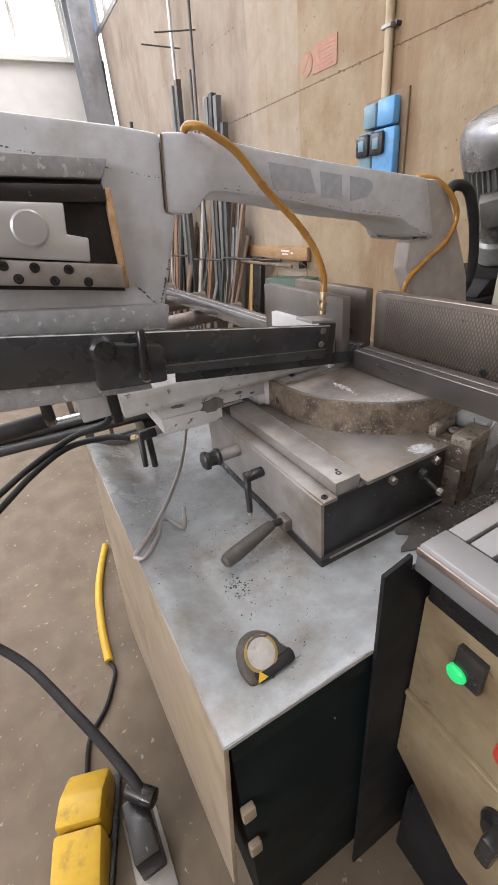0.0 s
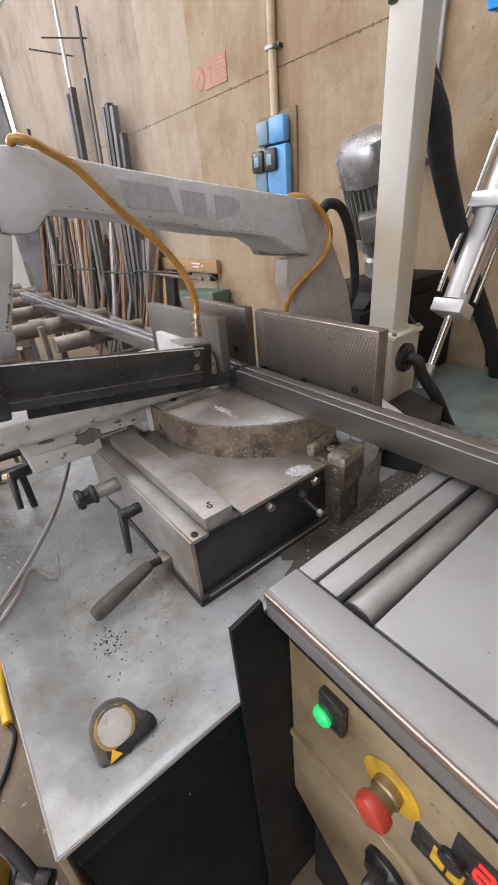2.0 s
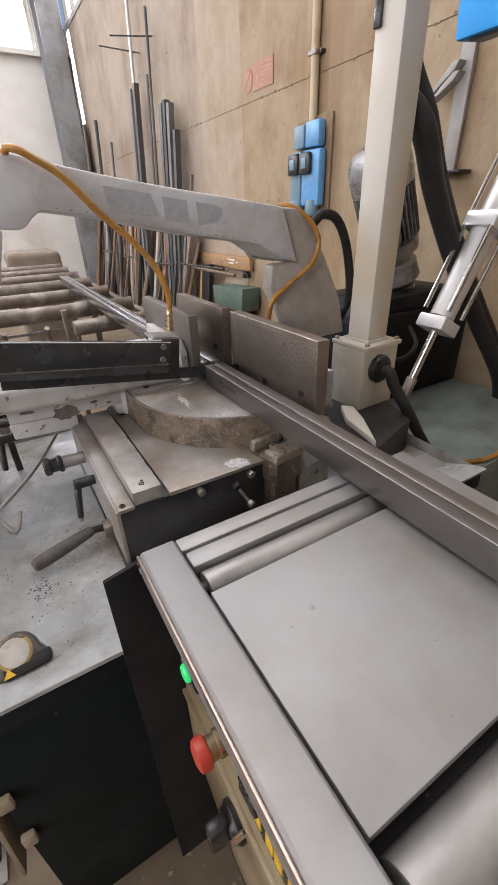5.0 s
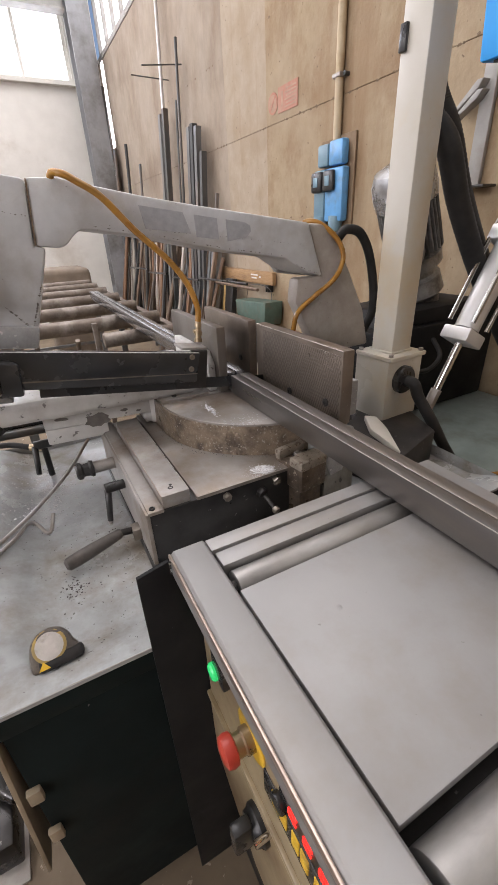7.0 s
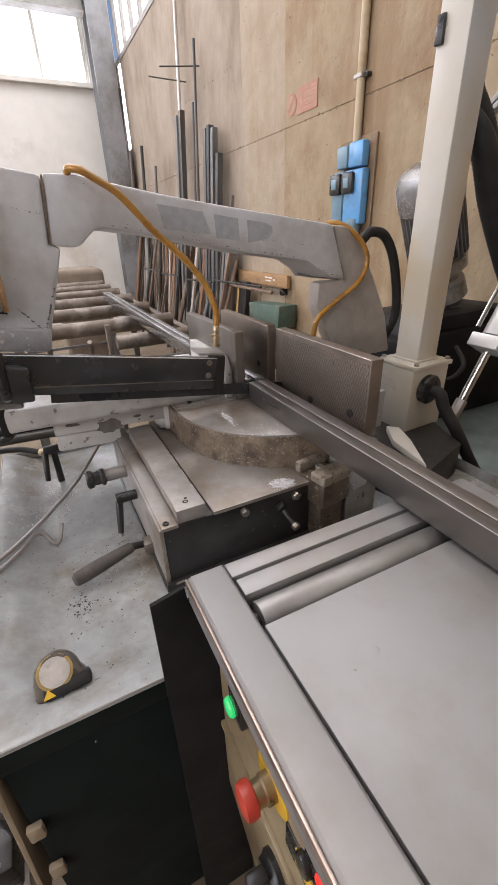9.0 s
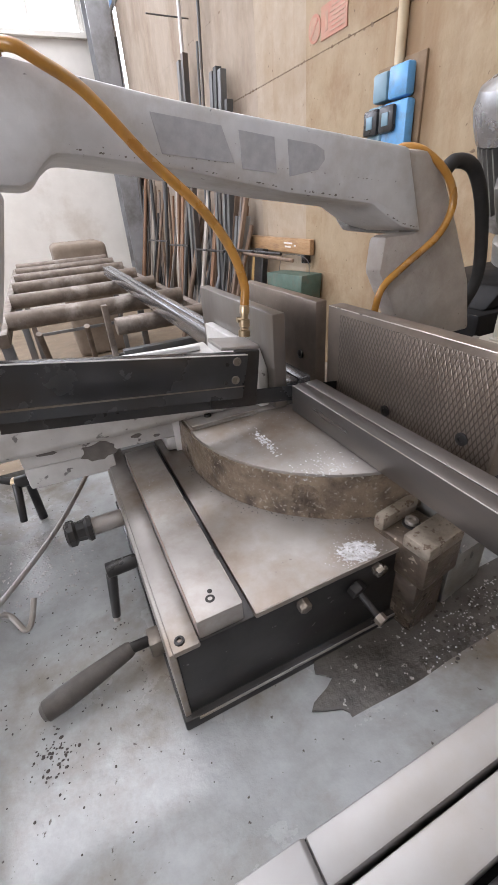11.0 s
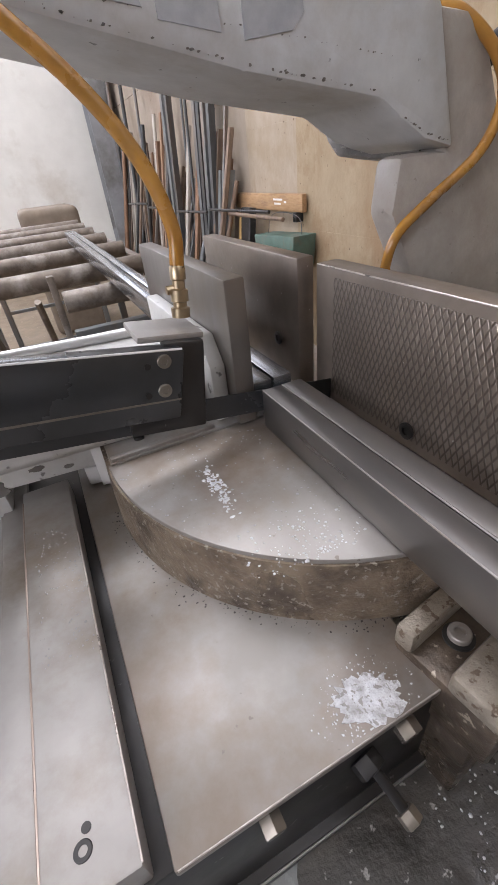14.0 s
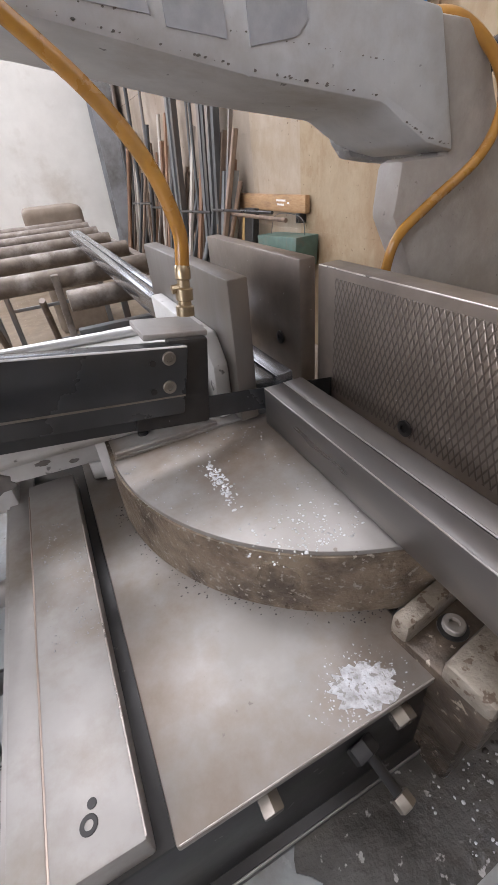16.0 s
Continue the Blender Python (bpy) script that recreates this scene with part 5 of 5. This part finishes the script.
# ---- wall fittings ----
sock = thing("socket_board", (WX - 0.05, 1.84, 1.22), "blue industrial socket outlets on a wall board", "socket outlets")
part("board", box(WX - 0.014, WX - 0.001, 1.80, 1.948, 1.25, 1.675, 0.003), M_GRIMYWALL, sock)
part("board", box(WX - 0.022, WX - 0.001, 1.95, 2.07, 1.25, 1.665, 0.003), M_GRIMYWALL, sock)
for y0, y1, z0, z1, mt in ((1.835, 1.948, 1.538, 1.650, M_BLUE), (1.956, 2.045, 1.540, 1.643, M_GREYBLUE), (1.822, 1.970, 1.276, 1.530, M_BLUE), (1.978, 2.072, 1.280, 1.530, M_GREYBLUE)):
    u = part("socket", box(WX - 0.070, WX - 0.022, y0, y1, z0, z1, 0.012), mt, sock)
    if z1 - z0 > 0.2:
        part("cap", box(WX - 0.095, WX - 0.070, y1 - 0.095, y1 - 0.004, z1 - 0.108, z1 - 0.010, 0.012), M_BLACK, u, "black hinged socket cap")
        part("cap_window", box(WX - 0.098, WX - 0.095, y1 - 0.070, y1 - 0.030, z1 - 0.082, z1 - 0.036, 0.001), M_GREYBLUE, u)
for y in (1.885, 2.02):
    part("gland", rod((WX - 0.05, y, 1.30), (WX - 0.06, y, 1.225), 0.042, 0.034, seg=18, bev=0.004), M_GREYBLUE, sock)
sign = thing("wall_sign", (WX - 0.01, 2.45, 1.95), "small faded red prohibition sign on the wall", "sign")
part("board", box(WX - 0.006, WX - 0.001, 2.338, 2.552, 1.884, 2.010), M_SIGN, sign)
for i in range(6):
    part("text_bar", box(WX - 0.0072, WX - 0.006, 2.352, 2.475 - 0.014 * (i % 2), 1.900 + 0.017 * i, 1.907 + 0.017 * i), M_SIGNPALE, sign)
part("pictogram", box(WX - 0.0072, WX - 0.006, 2.492, 2.514, 1.912, 1.984), M_SIGNPALE, sign)
part("disc", lathe([(0.056, 0), (0.056, 0.003)], (WX - 0.001, 2.615, 1.947), (-1, 0, 0)), M_SIGN, sign)
part("disc_face", lathe([(0.043, 0), (0.043, 0.0008)], (WX - 0.0042, 2.615, 1.947), (-1, 0, 0)), M_SIGNPALE, sign)
part("disc_bar", box(WX - 0.0062, WX - 0.005, -0.043, 0.043, -0.006, 0.006, m=Matrix.Translation((0, 2.615, 1.947)) @ Matrix.Rotation(radians(-45), 4, "X")), M_SIGN, sign)
pipe = thing("conduit_pipe", (WX - 0.02, 1.942, 1.66), "painted conduit pipe running down to the sockets", "pipe")
part("pipe", rod((WX - 0.023, 1.942, 1.655), (WX - 0.023, 1.942, 5.95), 0.021, seg=18), M_WALLPIPE, pipe)
part("clip", box(WX - 0.048, WX - 0.001, 1.912, 1.972, 1.907, 1.925, 0.003), M_STEEL, pipe)
part("clip_screw", rod((WX - 0.03, 1.90, 1.916), (WX - 0.001, 1.90, 1.916), 0.010, seg=10), M_BLACK, pipe)
plank = thing("board", (1.92, 3.0, 0.9), "old wooden board with pale chalk marks", "board")
part("plank", box(1.905, 1.937, 2.584, 3.46, 0.882, 0.972, 0.003), M_WOOD, plank)
for y0, y1, z in ((2.80, 2.91, 0.942), (2.82, 2.90, 0.920), (2.755, 2.78, 0.930)):
    part("chalk_mark", box(1.9035, 1.905, y0, y1, z - 0.005, z + 0.005), M_PAPER, plank)
single("board_bracket", box(1.90, WX - 0.002, 2.64, 2.68, 0.83, 0.880, 0.003), M_DARKSTEEL, "dark steel bracket under the board", "bracket")
wb = thing("wall_bracket", (WX - 0.03, 1.09, 1.37), "grey steel cable bracket on the wall", "bracket")
part("strip", box(WX - 0.022, WX - 0.004, 1.065, 1.12, 1.372, 2.4, 0.002), M_STEELBEAM, wb)
part("shelf", box(WX - 0.08, WX - 0.003, 1.0, 1.125, 1.362, 1.372, 0.002), M_DARKSTEEL, wb)
part("arm", prism([(1.09, 1.70), (1.105, 1.675), (1.19, 1.62), (1.192, 1.632), (1.115, 1.70)], "x", WX - 0.06, WX - 0.02, 0.002), M_STEELBEAM, wb)
part("arm", prism([(1.085, 1.67), (1.105, 1.645), (1.19, 1.596), (1.192, 1.606), (1.11, 1.67)], "x", WX - 0.06, WX - 0.02, 0.002), M_STEELBEAM, wb)

# ---- control panel details ----
for i in range(4):
    y = 0.036 - 0.040 * i
    for k in range(4):
        part("key", box(0.3605, 0.3640, y - 0.032 + 0.0165 * (k % 2), y - 0.018 + 0.0165 * (k % 2), 0.668 + 0.016 * (k // 2), 0.682 + 0.016 * (k // 2), 0.0008), M_YELLOW, panel, "yellow membrane key")
part("keypad", box(0.3620, 0.3648, -0.35, 0.055, 0.655, 0.7035, 0.0008), M_BLACK, panel, "black keypad strip")
part("display_strip", box(0.3625, 0.3648, -0.35, 0.022, 0.708, 0.757, 0.001), M_BLACK, panel, "dark digit display")
for i in range(4):
    y = -0.006 - 0.026 * i
    for dz, hgt, dy, w in ((0.0, 0.004, 0, 0.013), (0.013, 0.004, 0, 0.013), (0.026, 0.004, 0, 0.013), (0.0065, 0.011, 0.0065, 0.003), (0.0195, 0.011, -0.0065, 0.003)):
        part("digit_bar", box(0.3610, 0.3626, y + dy - w / 2, y + dy + w / 2, 0.718 + dz - hgt / 2, 0.718 + dz + hgt / 2), M_LED, panel, "glowing red digit segment")
sw = part("rotary_switch", lathe([(0.028, 0), (0.028, 0.008), (0.024, 0.012), (0.022, 0.018)], (0.362, 0.070, 0.530), (-1, 0, 0), 20), M_BLACK, panel, "black rotary switch")
part("switch_grip", box(0.318, 0.346, 0.060, 0.080, 0.503, 0.560, 0.005), M_BLACK, sw)
part("indicator", rod((0.3645, 0.018, 0.705), (0.356, 0.018, 0.705), 0.012, seg=18, bev=0.002), M_BLACK, panel)
part("latch", rod((0.361, 0.042, 0.566), (0.338, 0.042, 0.566), 0.005, seg=12), M_CHROME, panel)

# ---- wheel housing opening ----
op = [(-0.20, 1.366), (0.216, 1.328), (0.205, 1.300), (0.204, 1.140), (-0.24, 1.217)]
# Thin dark sheet on the solid housing paints the shade of its opening.
part("cavity", prism(op, "y", 0.7625, 0.7645, m=WB), M_DARKSTEEL, wheel, "flat dark sheet painted as the opening's shade")
part("guard_lip", prism([(-0.20, 1.366), (0.216, 1.328), (0.202, 1.303), (-0.20, 1.336)], "y", 0.735, 0.7625, 0.003, m=WB), M_ROUGHCAST, wheel, "greasy guard lip")
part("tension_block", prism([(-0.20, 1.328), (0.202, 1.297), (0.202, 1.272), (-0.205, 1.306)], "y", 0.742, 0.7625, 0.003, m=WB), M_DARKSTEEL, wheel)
tb = part("tension_plate", prism([(-0.21, 1.314), (0.138, 1.277), (0.131, 1.236), (0.161, 1.228), (0.155, 1.194), (-0.215, 1.262)], "y", 0.736, 0.7622, 0.003, m=WB), M_ALU, wheel, "bare aluminium tension plate")
part("disc", lathe([(0.025, 0), (0.025, 0.004), (0.022, 0.007), (0.005, 0.008)], WB @ Vector((0.083, 0.736, 1.249)), (0, -1, 0), 28), M_ALU, tb)
part("clamp_strip", prism([(-0.22, 1.258), (0.200, 1.184), (0.199, 1.149), (-0.22, 1.223)], "y", 0.730, 0.7620, 0.002, m=WB), M_STEEL, wheel, "steel clamp strip")
for x, z in ((0.032, 1.206), (0.046, 1.186), (0.072, 1.198), (0.094, 1.176), (0.118, 1.189), (0.142, 1.167)):
    socket_screw("screw", WB @ Vector((x, 0.7302, z)), (0, -1, 0), 0.0072, 0.003, M_DARKSTEEL, wheel)
part("foam_edge", prism([(0.203, 1.292), (0.213, 1.292), (0.209, 1.146), (0.199, 1.146)], "y", 0.744, 0.7620, 0.002, m=WB), M_FOAM, wheel, "crumbling brown foam strip")
part("lower_lip", prism([(-0.30, 1.185), (0.272, 1.108), (0.260, 1.066), (-0.30, 1.150)], "y", 0.738, 0.765, 0.006, m=WB), M_ROUGHCAST, wheel, "rough casting lip")
cb = part("guide_clamp", prism([(0.108, 1.094), (0.218, 1.066), (0.214, 1.004), (0.102, 1.016)], "y", 0.664, 0.705, 0.006, m=GB), M_GUIDE, bow, "dark guide clamp block")
part("clamp_knob", lathe([(0.018, 0), (0.020, 0.004), (0.020, 0.016), (0.015, 0.020)], GB @ Vector((0.122, 0.664, 1.083)), (0, -1, 0), 9), M_BLACK, cb)
part("clamp_handle", rod(GB @ Vector((0.181, 0.648, 1.102)), GB @ Vector((0.174, 0.648, 1.024)), 0.0065, 0.009, seg=14, bev=0.002), M_DARKSTEEL, cb)
part("clamp_stud", rod(GB @ Vector((0.174, 0.668, 1.026)), GB @ Vector((0.174, 0.644, 1.026)), 0.007, seg=12), M_STEEL, cb)
part("guide_slot", prism([(0.211, 1.0295), (0.56, 0.978), (0.56, 0.9765), (0.211, 1.0265)], "y", 0.6794, 0.6802, m=GB), M_BOLT, guide, "bright milled slot")
part("lower_body", prism([(-0.30, 1.09), (0.085, 1.040), (0.190, 1.000), (0.193, 0.988), (-0.017, 1.013), (-0.30, 1.045)], "y", 0.688, 0.75, 0.006, m=GB), M_ROUGHCAST, bow, "rough grey casting below the guide")
# rear flange of the bow and the pivot bracket
part("rear_rib", prism([(0.880, 1.200), (0.905, 1.188), (0.920, 1.160), (0.936, 1.142), (0.98, 1.134), (1.08, 1.120), (1.06, 1.20)], "y", 0.930, 0.962, 0.005, m=BOW), M_ROUGHCAST, bow)
part("drive_guard", lathe([(0.055, 0), (0.06, 0.02), (0.06, 0.05), (0.03, 0.055)], (1.12, 0.975, 1.12), (0.2, -1, 0.1), 24), M_DARKSTEEL, bow)
part("cable_loop", tube([(1.055, 0.85, 1.200), (1.076, 0.84, 1.230), (1.102, 0.84, 1.246), (1.154, 0.84, 1.231), (1.198, 0.84, 1.158), (1.225, 0.84, 1.03), (1.20, 0.85, 0.95)], 0.013, 12), M_RUBBER, bow, "black cable loop")
part("hose_nipple", rod(BOW @ Vector((0.893, 0.795, 1.005)), BOW @ Vector((0.891, 0.795, 0.97)), 0.008, seg=10), M_RED, bow)

# ---- dark drive housing behind the column ----
dr = thing("drive_housing", (1.4, 0.95, 0.6), "black oily drive housing behind the column", "housing")
part("body", box(1.26, 1.88, 0.84, 1.15, 0.601, 0.93, 0.012), M_BLACKPLATE, dr)
part("belly", prism([(1.30, 0.93), (1.86, 0.93), (1.80, 0.99), (1.36, 0.98)], "y", 0.86, 1.13, 0.008), M_BLACKPLATE, dr)
part("hose", tube([(1.28, 0.82, 0.85), (1.32, 0.76, 0.82), (1.40, 0.74, 0.81), (1.48, 0.76, 0.84), (1.52, 0.83, 0.88)], 0.008, 10), M_RUBBER, dr)
part("valve", box(-0.02, 0.02, -0.02, 0.02, 0.0, 0.05, 0.004, m=pose(1.70, 1.06, 1.16, 0, 20, 0)), M_BLACK, dr)

# ---- coolant and swarf ----


def scatter(name, count, spread, size, material, label, seed, flat=0.45):
    """Small drops or flakes strewn over a level patch, one mesh."""
    rng = random.Random(seed)
    bm = bmesh.new()
    for _ in range(count):
        x, y, z = spread(rng)
        r = size * rng.uniform(0.35, 1.0) ** 1.5
        k, a0 = rng.choice((5, 6, 7)), rng.random() * 6.28
        sx, sy = rng.uniform(0.6, 1.4), rng.uniform(0.6, 1.4)
        low = [bm.verts.new((x + r * sx * math.cos(a0 + 6.2832 * i / k), y + r * sy * math.sin(a0 + 6.2832 * i / k), z - 0.0002)) for i in range(k)]
        mid = [bm.verts.new((x + 0.7 * r * sx * math.cos(a0 + 6.2832 * i / k), y + 0.7 * r * sy * math.sin(a0 + 6.2832 * i / k), z + r * flat * 0.7)) for i in range(k)]
        for i in range(k):
            bm.faces.new((low[i], low[(i + 1) % k], mid[(i + 1) % k], mid[i]))
        top = bm.verts.new((x, y, z + r * flat))
        for i in range(k):
            bm.faces.new((mid[i], mid[(i + 1) % k], top))
    return single(name, bm, material, label, "", "", "stuff", 60)


def near_point(cx, cy, z, sx, sy):
    return lambda rng: (cx + rng.gauss(0, sx), cy + rng.gauss(0, sy), z)


def on_table(rng):
    while True:
        x, y = rng.uniform(0.485, 0.642), rng.uniform(0.48, 0.715)
        if math.hypot(x - C[0], y - C[1]) < R - 0.004:
            return x, y, 0.9035


def rim_foot(rng):
    a = radians(rng.uniform(178, 262))
    q = R * 1.015 + abs(rng.gauss(0, 0.006))
    return C[0] + q * math.cos(a), C[1] + q * math.sin(a), 0.8345


def tray_at(cx, cy, sx, sy):
    def f(rng):
        x, y = cx + rng.gauss(0, sx), cy + rng.gauss(0, sy)
        return x, y, 0.735 - 0.036 * ease((x - 0.076) / 0.10) * ease((y - 0.245) / 0.12) + 0.0005
    return f


rng = random.Random(77)
ring = []
for i in range(40):
    a, k = 6.2832 * i / 40, rng.uniform(0.70, 1.08)
    ring.append((min(0.6425, 0.588 + 0.026 * k * math.cos(a) - 0.004 * math.sin(a)), max(0.4235, 0.441 + 0.0195 * k * math.sin(a))))
single("coolant_lather", prism(ring, "z", 0.8338, 0.8352), M_LATHER, "white coolant lather on the slide's corner", "lather", smooth=None)
scatter("coolant_foam", 420, lambda rng: (min(0.642, 0.586 + rng.gauss(0, 0.017)), max(0.426, 0.443 + rng.gauss(0, 0.012)), 0.8346), 0.0008, M_FOAMY, "white coolant foam on the slide's corner", 3, 0.3)
scatter("coolant_drops", 240, on_table, 0.0014, M_DROP, "coolant drops on the swivel table", 4)
scatter("coolant_drops", 160, lambda rng: (0.563 + rng.gauss(0, 0.004), 0.630 + rng.gauss(0, 0.018), 0.9035), 0.0022, M_FOAMY, "streak of coolant on the swivel table", 5)
scatter("coolant_drops", 160, lambda rng: (0.598 + rng.gauss(0, 0.022), 0.515 + 0.045 * rng.random() ** 2 + rng.gauss(0, 0.002), 0.9035), 0.0015, M_FOAMY, "coolant drops along the table's edge", 6)
scatter("swarf", 170, rim_foot, 0.0011, M_CHIP, "dark swarf along the table's foot", 7)
scatter("swarf", 70, tray_at(0.20, 0.462, 0.013, 0.013), 0.0022, M_CHIP, "dark swarf flakes on the wet tray", 8, 0.25)
scatter("swarf", 260, tray_at(0.24, 0.52, 0.06, 0.12), 0.0014, M_CHIP, "scattered swarf on the wet tray", 9, 0.25)
scatter("coolant_drops", 420, tray_at(0.20, 0.80, 0.05, 0.07), 0.0030, M_DROP, "coolant drops on the wet tray", 10, 0.12)
scatter("swarf", 260, lambda rng: (0.720 + rng.gauss(0, 0.010), rng.uniform(0.46, 0.715), 0.9035), 0.0016, M_CHIP, "swarf between bar and fence", 12)
scatter("coolant_drops", 160, lambda rng: (rng.uniform(0.697, 0.745), 0.71 - abs(rng.gauss(0, 0.05)), 0.9035), 0.0013, M_DROP, "coolant drops beside the cut", 13)
scatter("coolant_drops", 200, lambda rng: (rng.uniform(0.388, 0.428), rng.uniform(0.56, 0.72), 0.853), 0.0012, M_DROP, "coolant drops on the guide rail", 14)

# ---- chipped paint along the bow's lower edge ----


def chips(name, line, count, size, y, parent, seed):
    """Ragged dark chips strewn along a line in an upright face."""
    rng = random.Random(seed)
    bm = bmesh.new()
    lens = [math.dist(a, b) for a, b in zip(line, line[1:])]
    for _ in range(count):
        t = rng.random() * sum(lens)
        for a, b, w in zip(line, line[1:], lens):
            if t <= w:
                break
            t -= w
        cx, cz = a[0] + (b[0] - a[0]) * t / w, a[1] + (b[1] - a[1]) * t / w
        r = size * rng.uniform(0.3, 1.0) ** 2
        cz += r * 0.3 + abs(rng.gauss(0, size * 0.5))
        k, a0 = 6, rng.random() * 6.28
        pts = [(cx + r * rng.uniform(0.7, 1.8) * math.cos(a0 + 6.2832 * i / k), cz + r * rng.uniform(0.5, 1.0) * math.sin(a0 + 6.2832 * i / k)) for i in range(k)]
        lo = [bm.verts.new((p, y, q)) for p, q in pts]
        bm.faces.new(lo)
        hi = [bm.verts.new((p, y + 0.001, q)) for p, q in pts]
        for i in range(k):
            bm.faces.new((lo[i], lo[(i + 1) % k], hi[(i + 1) % k], hi[i]))
    bmesh.ops.transform(bm, matrix=BOW, verts=bm.verts)
    return tagged(part(name, bm, M_CHIPPED, parent, "chipped dark paint", None), kind="stuff")


chips("chipped_paint", [(0.411, 1.279), (0.518, 1.262), (0.705, 1.221), (0.866, 1.195)], 60, 0.0016, 0.7865, bow, 31)
chips("chipped_paint", [(0.90, 1.172), (0.935, 1.155), (0.98, 1.143)], 22, 0.0014, 0.7865, bow, 32)
chips("chipped_paint", [(0.36, 1.29), (0.90, 1.22)], 40, 0.0011, 0.7865, bow, 33)
chips("chipped_paint", [(0.22, 1.15), (0.26, 1.10), (0.295, 1.18)], 120, 0.0020, 0.7865, wheel, 34)
chips("chipped_paint", [(-0.10, 1.39), (0.30, 1.30)], 60, 0.0020, 0.7865, wheel, 35)
scatter("swarf", 300, lambda rng: (rng.uniform(0.66, 1.0), rng.uniform(0.265, 0.40), 0.7048), 0.0030, M_CHIP, "dark swarf in the oily gutter", 15, 0.4)
scatter("bright_swarf", 420, lambda rng: (rng.uniform(0.62, 0.98), rng.uniform(0.270, 0.40), 0.7046), 0.0015, M_FOAMY, "pale metal flecks in the oily gutter", 16, 0.4)
scatter("bright_swarf", 260, lambda rng: (0.735 + rng.gauss(0, 0.012), rng.uniform(0.44, 0.70), 0.9036), 0.0011, M_FOAMY, "pale metal flecks beside the fence", 17, 0.4)
scatter("coolant_drops", 260, lambda rng: (rng.uniform(0.66, 0.90), rng.uniform(0.265, 0.40), 0.7048), 0.0017, M_FOAMY, "coolant splashes in the oily gutter", 16)

# ---- crumbled mortar along the wall's joint ----
rng = random.Random(41)
bm = bmesh.new()
for k in range(215):
    y, r = rng.uniform(0.0, 5.2), 0.010 * rng.uniform(0.25, 1.0) ** 2
    z = (1.843 if k < 165 else 2.358 if k < 195 else 1.312) + rng.gauss(0, 0.003)
    ring = [bm.verts.new((WX - 0.0006, y + r * rng.uniform(0.7, 2.0) * math.cos(6.2832 * i / 7), z + r * rng.uniform(0.6, 1.1) * math.sin(6.2832 * i / 7))) for i in range(7)]
    tip = bm.verts.new((WX - 0.0025, y, z))
    for i in range(7):
        bm.faces.new((ring[i], ring[(i + 1) % 7], tip))
single("joint_crumbs", bm, M_JOINT, "dark crumbled mortar along the wall's joint", "", "", "stuff", None)

# ---- worn bright edges ----
part("worn_edge", tube([(0.3793, 0.430, 0.8522), (0.3793, 0.60, 0.8524), (0.3793, 0.78, 0.8522)], 0.0009, 6), M_COPPER, slide)
part("worn_edge", tube([(0.4297, 0.430, 0.8522), (0.4297, 0.60, 0.8524), (0.4297, 0.70, 0.8522)], 0.0007, 6), M_WORNEDGE, slide)
part("worn_edge", tube([(0.443, 0.4226, 0.8338), (0.54, 0.4226, 0.8340), (0.642, 0.4226, 0.8338)], 0.0007, 6), M_WORNEDGE, slide)
part("worn_edge", tube([(0.7438, 0.408, 1.0522), (0.7438, 0.56, 1.0524), (0.7438, 0.731, 1.0522)], 0.0008, 6), M_WORNEDGE, near)
